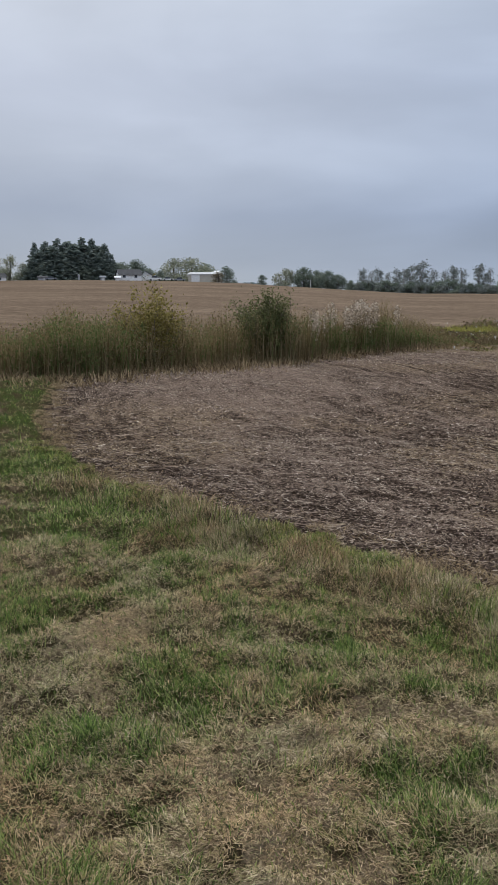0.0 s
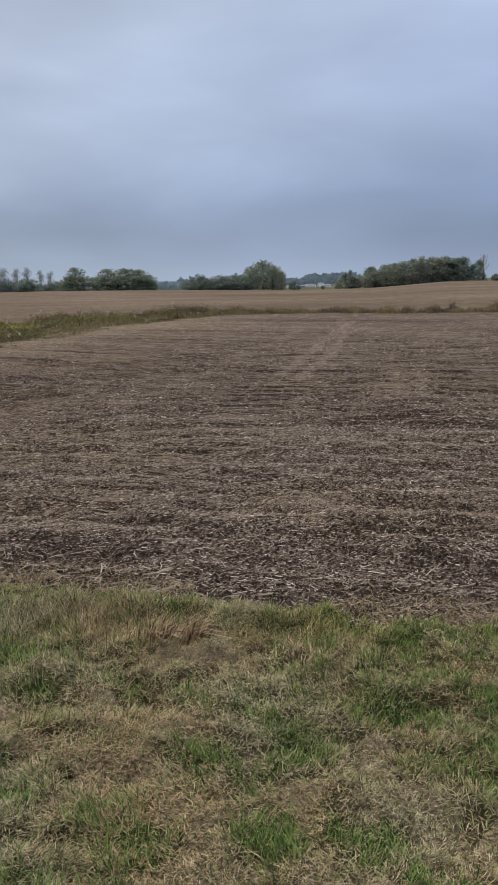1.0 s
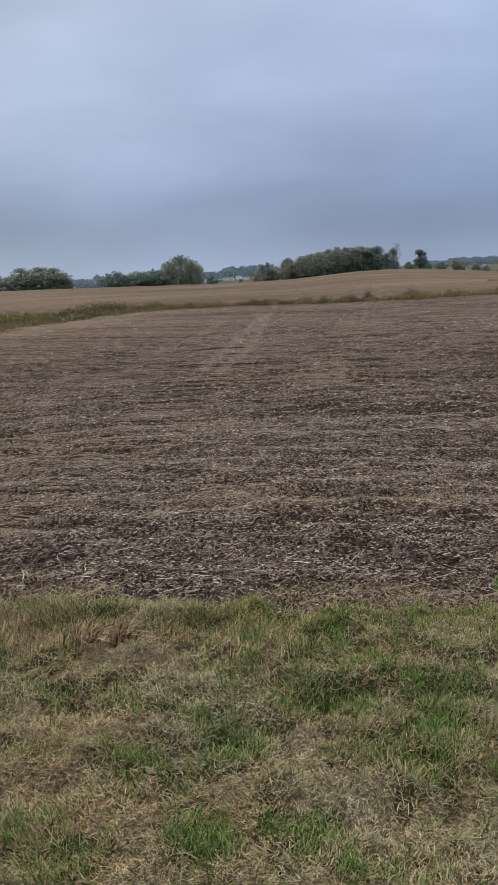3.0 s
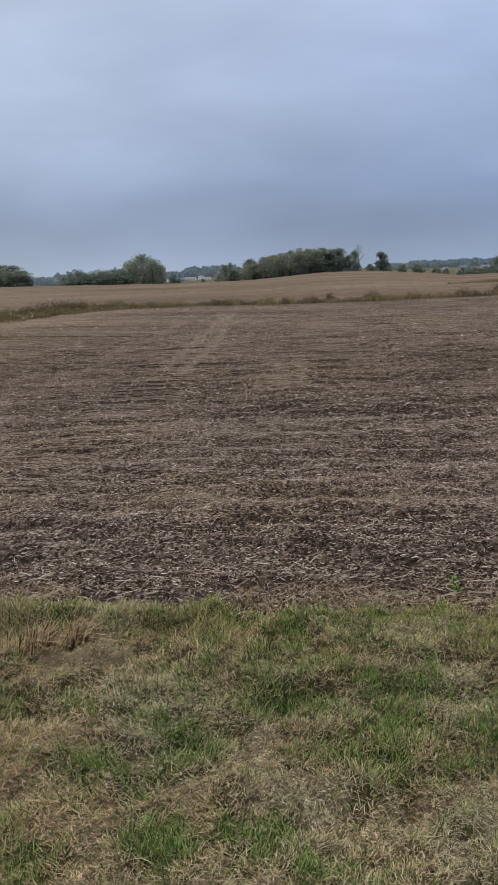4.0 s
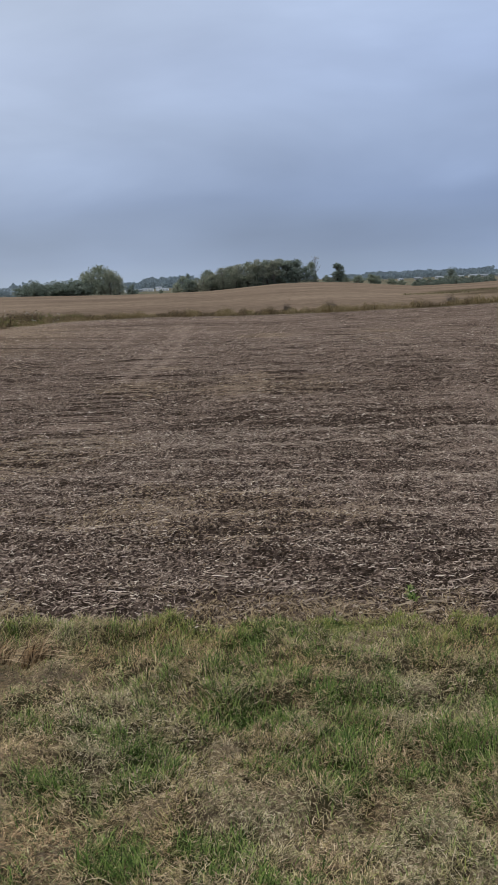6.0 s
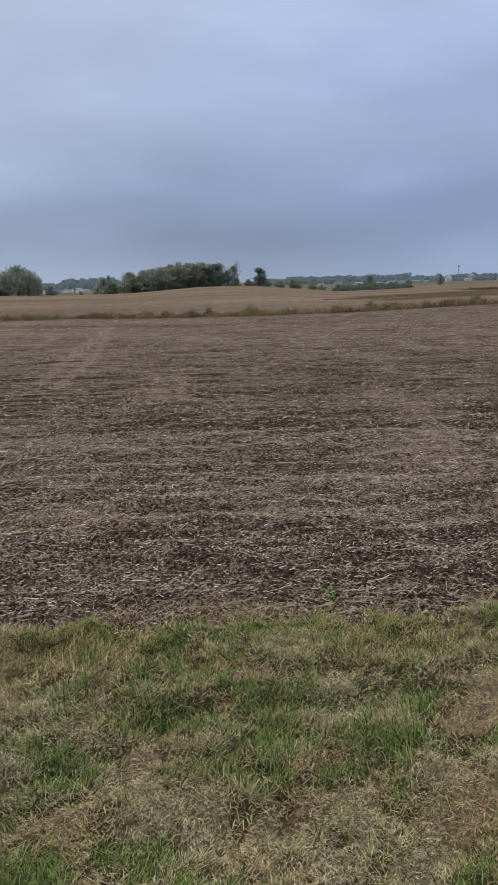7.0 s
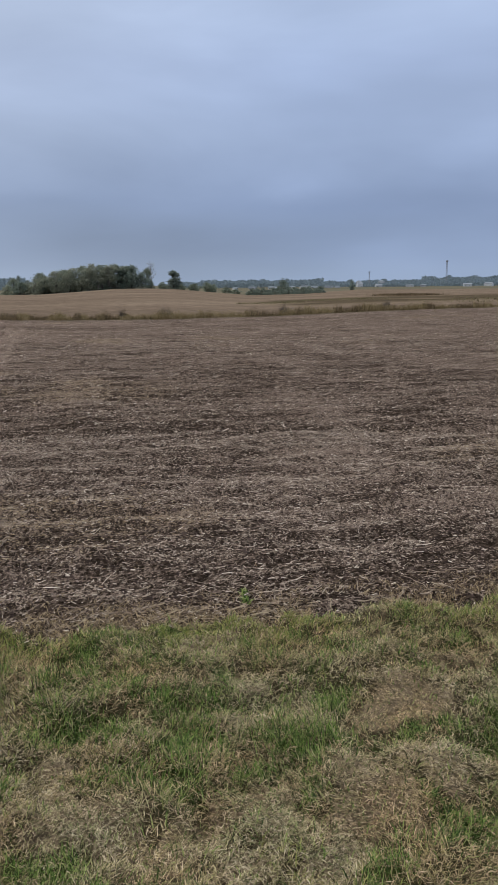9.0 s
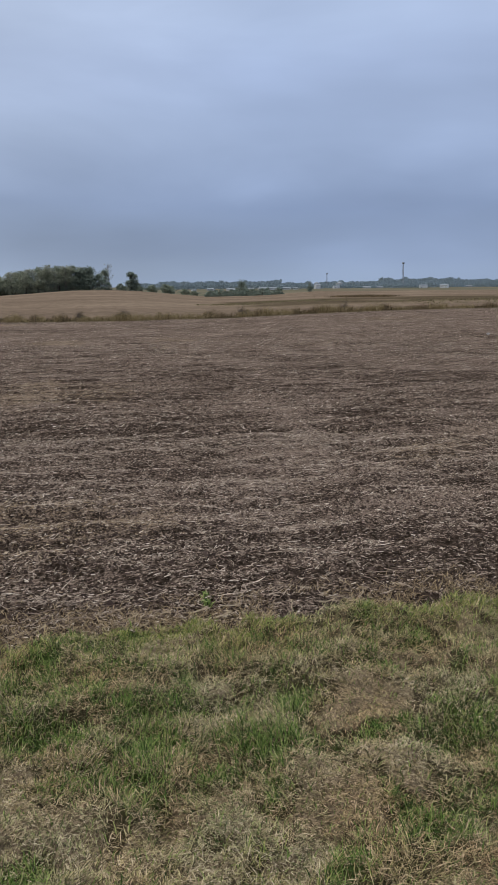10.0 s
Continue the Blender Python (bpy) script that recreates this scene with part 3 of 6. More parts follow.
def scatter(rng, n, az0, az1, r0, r1, power=1.0):
    """Random spots in a sector; power 1 is even over the area, below that thicker near the verge."""
    az = rng.uniform(az0, az1, n)
    u = rng.uniform(0, 1, n)
    k = 2.0 * power
    r = (r0 ** k + u * (r1 ** k - r0 ** k)) ** (1 / k) if k > 1e-3 else r0 * (r1 / r0) ** u
    return polar(az, r)


# ---- ground: one sheet to the horizon ----
# wheel lanes and swaths where residue lies thick: half width, weight, and the line
LANES = [(0.10, 0.85, ((8.2, 11.7), (11.5, 15.23), (18.1, 22.3), (21.2, 26.0))), (0.10, 0.85, ((8.0, 11.0), (11.65, 14.6), (17.4, 21.2), (21.4, 25.6))), (0.10, 0.55, ((8.6, 14.4), (12.1, 17.8), (17.0, 23.0))),
         (0.10, 0.4, ((7.4, 7.9), (10.3, 11.1))), (0.10, 0.4, ((7.6, 7.6), (10.5, 10.7))),
         (0.35, 0.40, ((10.3, 6.5), (9.3, 5.25), (8.1, 4.25), (7.0, 3.66), (5.9, 3.35), (5.0, 3.3), (4.5, 3.45))), (0.12, 0.5, ((4.5, 2.6), (5.1, 2.35), (5.9, 1.9), (6.6, 1.3))), (0.25, 0.3, ((6.9, 8.7), (9.5, 5.56))), (0.2, 0.3, ((4.2, 9.05), (6.5, 7.54)))]
BARE_SOIL = [(4.4, 1.75, 0.35), (4.75, 1.3, 0.35), (5.1, 0.6, 0.4), (4.0, 2.5, 0.25)]


def lane_cover(x, y):
    """How strongly a wheel lane or swath marks the spot, 0 to 1."""
    best = np.zeros(np.shape(x))
    wob = 0.12 * (fbm(x, y, 2.2, 3, 39) - 0.5)
    for wide, weight, line in LANES:
        for (ax, ay), (bx, by) in zip(line, line[1:]):
            t = np.clip(((x - ax) * (bx - ax) + (y - ay) * (by - ay)) / ((bx - ax) ** 2 + (by - ay) ** 2), 0, 1)
            d = np.hypot(x - ax - t * (bx - ax), y - ay - t * (by - ay)) + wob
            best = np.maximum(best, weight * np.exp(-(d / wide) ** 2))
    return best


def chaff_cover(x, y):
    """Where residue lies thick: drifts along the rows, thin on bare soil."""
    u, v = edge_place(x, y)
    drift = fbm(u * 2.4, v * 0.5, 0.9, 4, 31) + 0.35 * (fbm(x, y, 0.35, 3, 32) - 0.5)
    drift = np.clip((drift - 0.44) * 3.4, 0, 1)
    az, r = bearing(x, y), np.hypot(x, y)
    farther = np.clip(1 - (spread(az, WEED_RANGE) - r) / 9.0, 0, 1) * np.clip((az + 36) / 6, 0, 1)
    headland = np.clip(1.4 - np.hypot(x + 2.0, y - 11.0) / 5.0, 0, 1)
    cover = np.clip(0.26 + 0.26 * drift + headland * 0.30 + 0.65 * farther, 0, 1) * np.clip(0.25 + u * 0.55, 0, 1)
    for cx, cy, rad in BARE_SOIL:
        cover = cover * (1 - 0.75 * np.exp(-((x - cx) ** 2 + (y - cy) ** 2) / (rad * rad)))
    return np.clip(cover + 0.45 * lane_cover(x, y), 0, 1)


DRY_PATCHES = [(3.38, 4.57, 0.5), (3.84, 3.88, 0.5), (3.41, 4.18, 0.4), (8.81, 8.75, 0.8), (7.89, 10.62, 0.5), (3.34, 11.68, 1.1), (2.0, 7.94, 0.7), (8.4, 22.1, 2.6), (12.5, 27.0, 3.0), (15.5, 31.5, 3.0), (3.15, 7.94, 0.7), (1.96, 5.85, 0.5), (-2.5, 9.9, 1.5), (-1.2, 8.2, 0.7), (6.5, 16.8, 1.5)]


def dryness(x, y):
    """Where the residue is yellow straw rather than grey-pink husk, 0 to 1."""
    wx, wy = x + 0.7 * (fbm(x, y, 1.6, 4, 35) - 0.5), y + 0.7 * (fbm(x, y, 1.6, 4, 36) - 0.5)
    s = (fbm(x, y, 0.4, 4, 37) - 0.66) * 3.0
    for cx, cy, rad in DRY_PATCHES:
        s = np.maximum(s, 1.1 * np.exp(-((wx - cx) ** 2 + (wy - cy) ** 2) / (rad * rad)))
    return np.clip(s, 0, 0.40)


def build_ground():
    az = np.concatenate([np.arange(-180, -84, 4.0), np.arange(-84, 26, 0.30), np.arange(26, 180, 4.0)])
    r = np.concatenate([[0.35, 0.7], np.geomspace(1.2, 62, 290), np.geomspace(62, 4600, 70)[1:]])
    A, R = np.meshgrid(az, r)
    X, Y = polar(A, R)
    Z = land(X, Y)
    na, nr = len(az), len(r)
    field = in_field(X, Y)
    Z = Z + np.where(field, furrow(X, Y) * np.clip((50 - R) / 20, 0, 1), tussock(X, Y) * np.clip((24 - R) / 10, 0, 1))
    verts = np.concatenate([np.stack([X, Y, Z], -1).reshape(-1, 3), [[0, 0, 0]]])
    i, j = np.meshgrid(np.arange(nr - 1), np.arange(na), indexing="ij")
    k = (j + 1) % na
    a, b, c, d = i * na + j, i * na + k, (i + 1) * na + k, (i + 1) * na + j
    faces = np.concatenate([np.stack([a, b, c], -1).reshape(-1, 3), np.stack([a, c, d], -1).reshape(-1, 3)])
    jj = np.arange(na)
    faces = np.concatenate([faces, np.stack([np.full(na, nr * na), (jj + 1) % na, jj], -1)])
    faces = faces[:, ::-1]
    me = mesh_from_arrays("ground", verts, faces, GROUND)
    near, (far, _) = spread(A, WEED_RANGE), crest(A)
    beyond = np.clip((R - near - 1.0) / 4.0, 0, 1)
    ditch = ditch_mask(X, Y)
    hollow = np.clip((fbm(X, Y, 0.045, 4, 85) - 0.42) * 6, 0, 1) * np.clip((-54 - A) / 3, 0, 1) * np.clip((28 - np.abs(R - spread(A, [(-80, 112), (-66, 95), (-54, 76)]))) / 12, 0, 1)
    layers = {"tilled": field.astype(float), "stubble": beyond * (1 - ditch) * (1 - 0.75 * hollow), "plain": np.clip((R - far - 5) / 25, 0, 1),
              "chaff": chaff_cover(X, Y) * field, "dry": dryness(X, Y) * field, "lane": lane_cover(X, Y) * field, "lush": lushness(X, Y) * (R < 16) + 0.30 * ditch + 0.22 * hollow}
    layers["row_u"], layers["row_v"] = edge_place(X, Y)
    for name, values in layers.items():
        la = me.attributes.new(name, "FLOAT", "POINT")
        la.data.foreach_set("value", np.append(values.ravel(), 0.0).astype(np.float32))
    me.shade_smooth()
    return tagged(new("ground", me), "gently rolling farmland, grass verge, tilled brown field and stubble", "ground", kind="structure")


def ditch_mask(x, y):
    """The weedy waterway: wide and green towards the thicket, thin along the field's end, wide again past the hill."""
    az, r = bearing(x, y), np.hypot(x, y)
    near = spread(az, WEED_RANGE)
    wide = spread(az, [(-180, 3), (-76, 6), (-70, 5), (-64, 4), (-60, 3), (-52, 3.0), (-32, 3.0), (-28, 9), (-20, 16), (-14, 13), (-8, 8), (0, 6), (30, 6), (180, 3)])
    rough = 1 + 0.8 * (fbm(x, y, 0.15, 3, 51) - 0.5)
    return np.clip((near + wide * rough - r) / 2.0, 0, 1) * (r > near - 1.0)


build_ground()


# ---- trees ----
def tube_arrays(points, radii, sides=5):
    """A tapered tube along a line of points."""
    pts = [Vector(p) for p in points]
    verts, faces = [], []
    for k, (p, rad) in enumerate(zip(pts, radii)):
        ahead = (pts[min(k + 1, len(pts) - 1)] - pts[max(k - 1, 0)]).normalized()
        side = ahead.cross(Vector((0.31, 0.95, 0.1))).normalized()
        other = ahead.cross(side)
        for s in range(sides):
            a = 2 * math.pi * s / sides
            verts.append(p + (side * math.cos(a) + other * math.sin(a)) * rad)
    for k in range(len(pts) - 1):
        for s in range(sides):
            a, b = k * sides + s, k * sides + (s + 1) % sides
            faces += [(a, b, b + sides), (a, b + sides, a + sides)]
    return np.array([tuple(v) for v in verts]), np.array(faces)


def joined(arrays):
    vs, fs, base = [], [], 0
    for v, f in arrays:
        vs.append(v), fs.append(f + base)
        base += len(v)
    return np.concatenate(vs), np.concatenate(fs)


def leaf_arrays(rng, centres, size, flat=0.0):
    """Leaf clumps: ragged four-cornered pieces, each turned its own way."""
    n = len(centres)
    a = rng.normal(size=(n, 3))
    a /= np.linalg.norm(a, axis=1, keepdims=True)
    b = np.cross(a, rng.normal(size=(n, 3)))
    b /= np.linalg.norm(b, axis=1, keepdims=True)
    c = np.cross(a, b)
    s = (size * rng.uniform(0.55, 1.3, n))[:, None]
    q = [centres - a * s * rng.uniform(0.6, 1.1, (n, 1)), centres + b * s * rng.uniform(0.35, 0.8, (n, 1)) + c * s * 0.25,
         centres + a * s * rng.uniform(0.6, 1.1, (n, 1)), centres - b * s * rng.uniform(0.35, 0.8, (n, 1)) + c * s * 0.25]
    v = np.stack(q, 1).reshape(-1, 3)
    f = (np.arange(n)[:, None, None] * 4 + np.array([[0, 1, 2], [0, 2, 3]])[None]).reshape(-1, 3)
    return v, f


def lobes_points(rng, lobes, n):
    """Spots in the outer shells of a crown's lobes, with gaps."""
    weight = np.array([l[3] * l[3] for l in lobes])
    pick = rng.choice(len(lobes), n, p=weight / weight.sum())
    L = np.array(lobes)[pick]
    d = rng.normal(size=(n, 3))
    d /= np.linalg.norm(d, axis=1, keepdims=True)
    rad = L[:, 3] * np.minimum(np.abs(rng.normal(0.72, 0.36, n)), rng.uniform(1.0, 1.18, n))
    p = L[:, :3] + d * np.stack([rad, rad, rad * 0.85], 1)
    return p


def limb(rng, start, end, rad, wob=0.12, sides=5):
    start, end = np.array(start, float), np.array(end, float)
    length = np.linalg.norm(end - start)
    pts = [start + (end - start) * k + rng.normal(size=3) * wob * length * math.sin(k * math.pi) * 0.6 for k in (0, 0.33, 0.66, 1.0)]
    return tube_arrays(pts, [rad, rad * 0.75, rad * 0.5, rad * 0.18], sides)


def tree(kind, height, width, leaf, seed, clumps=1500, size=0.36, bare=0.0, low=0.04, bark=BARK, lobes=14, label="", category="tree", group=""):
    """A broad-leaved tree: tapered trunk and limbs, and a crown of small ragged clumps."""
    rng = np.random.default_rng(seed)
    root = new(kind)
    tops, spots = [], []
    for k in range(int(lobes * 1.9)):
        a, rad = rng.uniform(0, 2 * math.pi), rng.uniform(0.13, 0.24) * min(width, height)
        h = rng.uniform(low, 1.0) ** 1.25
        z = max(h * (height - rad * 0.85), rad * 0.55)
        reach = max(width * 0.5 * math.sqrt(max(0.05, 1 - (max(h - 0.35, 0) / 0.65) ** 2)) - rad * 0.6, 0.05)
        rr = math.sqrt(rng.uniform(0.08, 1.0)) * reach
        spots.append((math.cos(a) * rr, math.sin(a) * rr, z, rad))
    spots.append((0, 0, height * 0.82, 0.18 * min(width, height)))
    wood = [tube_arrays([(0, 0, -0.3), (rng.normal() * 0.1, rng.normal() * 0.1, height * 0.3), (rng.normal() * 0.2, rng.normal() * 0.2, height * 0.86)],
                        [height * 0.024, height * 0.018, height * 0.006], 6)]
    for x, y, z, rad in spots:
        wood.append(limb(rng, (0, 0, z * rng.uniform(0.35, 0.6)), (x, y, z), height * 0.007, 0.12, 3))
    v, f = joined(wood)
    trunk = new("trunk", mesh_from_arrays("trunk", v, f, bark))
    trunk.parent = root
    if clumps:
        pts = lobes_points(rng, spots, int(clumps * 0.95 * (1 - bare)))
        pts[:, 2] = np.maximum(pts[:, 2], 0.15)
        v, f = leaf_arrays(rng, pts, size * 0.72)
        crown = new("crown", mesh_from_arrays("crown", v, f, leaf))
        crown.parent = root
    return tagged(root, label, category, group)


def poplar(height, seed, leaf, clumps, label, group):
    """A thin upright tree that has dropped most leaves: steep bare branches."""
    rng = np.random.default_rng(seed)
    root = new("bare_tree")
    wood = [tube_arrays([(0, 0, -0.3), (rng.normal() * 0.15, rng.normal() * 0.15, height * 0.5), (rng.normal() * 0.3, rng.normal() * 0.3, height)],
                        [height * 0.017, height * 0.011, height * 0.003], 5)]
    ends = []
    for k in range(26):
        h, a = rng.uniform(0.10, 0.93), rng.uniform(0, 2 * math.pi)
        ln = height * rng.uniform(0.16, 0.32) * (1.15 - h * 0.75)
        e = (math.cos(a) * ln * 0.6, math.sin(a) * ln * 0.6, min(h * height + ln, height * rng.uniform(0.80, 0.97)))
        wood.append(limb(rng, (0, 0, h * height), e, height * 0.005, 0.12, 4))
        ends.append(e)
        for _ in range(3):
            q = np.array(e) * rng.uniform(0.8, 1.0) + rng.normal(size=3) * (0.05, 0.05, 0.02)
            t = q + np.array([rng.normal() * 0.5, rng.normal() * 0.5, rng.uniform(0.1, 0.8)]) * height * 0.07
            wood.append(limb(rng, q, t, height * 0.0024, 0.1, 3))
            ends.append(t)
    v, f = joined(wood)
    trunk = new("trunk", mesh_from_arrays("trunk", v, f, PALE_BARK))
    trunk.parent = root
    if clumps:
        ends = np.array(ends)
        pts = ends[rng.integers(0, len(ends), clumps)] + rng.normal(size=(clumps, 3)) * height * 0.04
        v, f = leaf_arrays(rng, pts, 0.23)
        crown = new("crown", mesh_from_arrays("crown", v, f, leaf))
        crown.parent = root
    return tagged(root, label, "tree", group)


def spruce(height, seed, label, group):
    """A conifer: straight trunk and drooping whorls of needle sprays."""
    rng = np.random.default_rng(seed)
    root = new("spruce")
    v, f = tube_arrays([(0, 0, -0.3), (0, 0, height * 0.5), (0, 0, height)], [height * 0.02, height * 0.012, height * 0.002], 6)
    trunk = new("trunk", mesh_from_arrays("trunk", v, f, BARK))
    trunk.parent = root
    pts, s = [], []
    for k in range(2000):
        h = 1 - math.sqrt(rng.uniform(0, 1)) * 0.97
        reach = height * 0.25 * (1 - h) ** 0.8 * rng.uniform(0.35, 1.12)
        whorl = round(h * 20) / 20 + rng.normal() * 0.022
        a = rng.uniform(0, 2 * math.pi)
        pts.append((math.cos(a) * reach, math.sin(a) * reach, max(whorl * height - reach * 0.22, 0.2)))
    v, f = leaf_arrays(rng, np.array(pts), 0.50)
    crown = new("crown", mesh_from_arrays("crown", v, f, NEEDLE))
    crown.parent = root
    return tagged(root, label, "tree", group)


def stand(az, r, scale=1.0, spin=0.0, wide=1.0):
    """Where a thing stands on the land, at a bearing and a range."""
    x, y = polar(np.float64(az), r)
    return Matrix.Translation((x, y, land1(x, y) - 0.05)) @ Matrix.Rotation(spin, 4, "Z") @ Matrix.Diagonal((scale * wide, scale * wide, scale, 1))


def skyline(az, past=6.0):
    return float(crest(np.array([float(az)]))[0][0]) + past


def plant(model, height, spots, rng, first, spread_out=1.35):
    """Sets the model and its copies: rows of bearing, top in degrees, metres past the skyline, width factor."""
    for az, top, past, wide in spots:
        r = skyline(az, past)
        x, y = polar(np.float64(az), r)
        h = EYE + r * math.tan(radians(top)) - land1(x, y)
        m = stand(az, r, h / height, rng.uniform(0, 6.28), wide * spread_out)
        if first:
            model.matrix_basis = m
            first = False
        else:
            copy_thing(model, m)


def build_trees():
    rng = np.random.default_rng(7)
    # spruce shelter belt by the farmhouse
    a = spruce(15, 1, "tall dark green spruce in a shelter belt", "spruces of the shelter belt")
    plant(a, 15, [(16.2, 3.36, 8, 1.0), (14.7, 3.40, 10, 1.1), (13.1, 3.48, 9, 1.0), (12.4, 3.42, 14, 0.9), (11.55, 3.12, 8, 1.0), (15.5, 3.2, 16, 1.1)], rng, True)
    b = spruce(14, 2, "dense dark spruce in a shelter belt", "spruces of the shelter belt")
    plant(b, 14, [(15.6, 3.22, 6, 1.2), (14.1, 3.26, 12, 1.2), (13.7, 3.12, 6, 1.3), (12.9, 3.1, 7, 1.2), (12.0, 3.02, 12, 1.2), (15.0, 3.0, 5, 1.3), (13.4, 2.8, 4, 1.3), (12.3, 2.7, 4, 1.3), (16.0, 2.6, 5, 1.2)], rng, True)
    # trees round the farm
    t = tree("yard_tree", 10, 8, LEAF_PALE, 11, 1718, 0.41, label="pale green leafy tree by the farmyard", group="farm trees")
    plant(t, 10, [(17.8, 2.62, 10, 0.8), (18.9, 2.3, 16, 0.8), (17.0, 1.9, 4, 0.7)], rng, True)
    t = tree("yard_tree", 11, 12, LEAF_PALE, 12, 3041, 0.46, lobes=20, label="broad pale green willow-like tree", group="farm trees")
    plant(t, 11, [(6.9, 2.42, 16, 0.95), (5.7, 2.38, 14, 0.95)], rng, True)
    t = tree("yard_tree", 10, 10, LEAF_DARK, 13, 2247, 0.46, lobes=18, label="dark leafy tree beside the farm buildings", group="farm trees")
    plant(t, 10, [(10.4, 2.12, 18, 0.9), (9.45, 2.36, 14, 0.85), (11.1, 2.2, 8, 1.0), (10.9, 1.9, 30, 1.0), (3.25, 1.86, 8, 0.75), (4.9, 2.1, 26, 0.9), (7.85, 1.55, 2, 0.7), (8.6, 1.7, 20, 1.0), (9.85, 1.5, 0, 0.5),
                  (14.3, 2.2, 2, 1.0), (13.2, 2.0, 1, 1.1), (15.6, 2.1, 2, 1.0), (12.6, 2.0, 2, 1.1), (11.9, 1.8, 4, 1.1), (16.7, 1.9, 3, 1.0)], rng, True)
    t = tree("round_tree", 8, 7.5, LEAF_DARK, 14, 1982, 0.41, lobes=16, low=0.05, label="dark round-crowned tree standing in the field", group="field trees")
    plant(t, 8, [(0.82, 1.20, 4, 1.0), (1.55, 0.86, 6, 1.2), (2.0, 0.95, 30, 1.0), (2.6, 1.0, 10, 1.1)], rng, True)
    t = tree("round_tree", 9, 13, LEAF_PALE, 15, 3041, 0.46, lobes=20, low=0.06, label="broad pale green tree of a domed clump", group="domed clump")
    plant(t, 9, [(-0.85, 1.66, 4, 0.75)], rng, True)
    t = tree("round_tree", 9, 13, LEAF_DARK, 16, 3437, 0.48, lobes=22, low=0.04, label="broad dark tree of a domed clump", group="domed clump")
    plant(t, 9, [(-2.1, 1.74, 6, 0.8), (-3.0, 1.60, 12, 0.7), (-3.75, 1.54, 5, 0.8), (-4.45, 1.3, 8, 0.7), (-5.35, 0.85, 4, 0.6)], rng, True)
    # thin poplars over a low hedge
    plant(poplar(9, 21, LEAF_HAZE, 800, "thin poplar with sparse autumn leaves", "poplar row"), 9,
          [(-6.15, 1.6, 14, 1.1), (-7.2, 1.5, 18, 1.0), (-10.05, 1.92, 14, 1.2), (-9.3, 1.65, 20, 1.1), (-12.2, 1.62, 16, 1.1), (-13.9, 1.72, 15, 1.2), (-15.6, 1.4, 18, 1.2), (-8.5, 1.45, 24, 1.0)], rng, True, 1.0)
    plant(poplar(9, 22, LEAF_HAZE, 420, "nearly bare thin poplar in a row", "poplar row"), 9,
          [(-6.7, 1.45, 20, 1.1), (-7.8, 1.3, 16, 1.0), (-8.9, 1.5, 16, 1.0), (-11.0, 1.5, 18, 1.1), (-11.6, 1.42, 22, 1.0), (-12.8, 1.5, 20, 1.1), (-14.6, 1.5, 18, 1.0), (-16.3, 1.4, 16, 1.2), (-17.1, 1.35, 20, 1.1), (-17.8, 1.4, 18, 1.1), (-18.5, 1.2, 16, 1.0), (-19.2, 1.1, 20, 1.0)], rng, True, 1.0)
    for seed, shift, mix in ((23, 0.0, LEAF_HAZE), (24, 0.35, LEAF_DARK)):
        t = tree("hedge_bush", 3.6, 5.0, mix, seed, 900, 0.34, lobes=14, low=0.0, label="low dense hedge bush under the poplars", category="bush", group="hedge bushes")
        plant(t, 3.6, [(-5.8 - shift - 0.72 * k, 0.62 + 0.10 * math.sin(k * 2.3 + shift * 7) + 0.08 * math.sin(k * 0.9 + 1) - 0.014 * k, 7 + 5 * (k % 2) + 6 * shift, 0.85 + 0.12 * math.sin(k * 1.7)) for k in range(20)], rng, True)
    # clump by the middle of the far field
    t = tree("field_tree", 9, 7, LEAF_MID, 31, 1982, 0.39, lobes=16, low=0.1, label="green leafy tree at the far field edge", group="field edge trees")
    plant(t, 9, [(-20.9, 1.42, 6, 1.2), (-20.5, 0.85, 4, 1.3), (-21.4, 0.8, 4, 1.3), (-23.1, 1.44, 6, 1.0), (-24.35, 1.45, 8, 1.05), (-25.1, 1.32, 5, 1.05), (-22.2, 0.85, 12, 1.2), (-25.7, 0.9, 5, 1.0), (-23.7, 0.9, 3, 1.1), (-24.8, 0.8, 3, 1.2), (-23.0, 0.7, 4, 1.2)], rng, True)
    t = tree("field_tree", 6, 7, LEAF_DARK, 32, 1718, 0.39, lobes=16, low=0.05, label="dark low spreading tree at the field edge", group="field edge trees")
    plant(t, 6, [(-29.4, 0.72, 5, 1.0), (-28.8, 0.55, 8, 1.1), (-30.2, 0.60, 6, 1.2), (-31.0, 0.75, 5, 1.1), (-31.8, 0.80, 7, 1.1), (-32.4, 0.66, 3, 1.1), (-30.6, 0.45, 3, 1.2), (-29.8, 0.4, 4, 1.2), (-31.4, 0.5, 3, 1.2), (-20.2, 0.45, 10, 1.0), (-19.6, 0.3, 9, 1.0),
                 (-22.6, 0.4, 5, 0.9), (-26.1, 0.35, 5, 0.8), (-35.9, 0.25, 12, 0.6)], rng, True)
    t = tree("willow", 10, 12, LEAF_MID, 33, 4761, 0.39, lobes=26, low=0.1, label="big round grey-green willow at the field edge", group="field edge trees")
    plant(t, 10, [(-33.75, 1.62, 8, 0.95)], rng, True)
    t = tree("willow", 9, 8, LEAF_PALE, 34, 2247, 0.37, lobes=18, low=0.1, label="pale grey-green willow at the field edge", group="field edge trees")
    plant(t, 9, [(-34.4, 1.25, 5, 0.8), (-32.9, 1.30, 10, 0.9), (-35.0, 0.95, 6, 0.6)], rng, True)
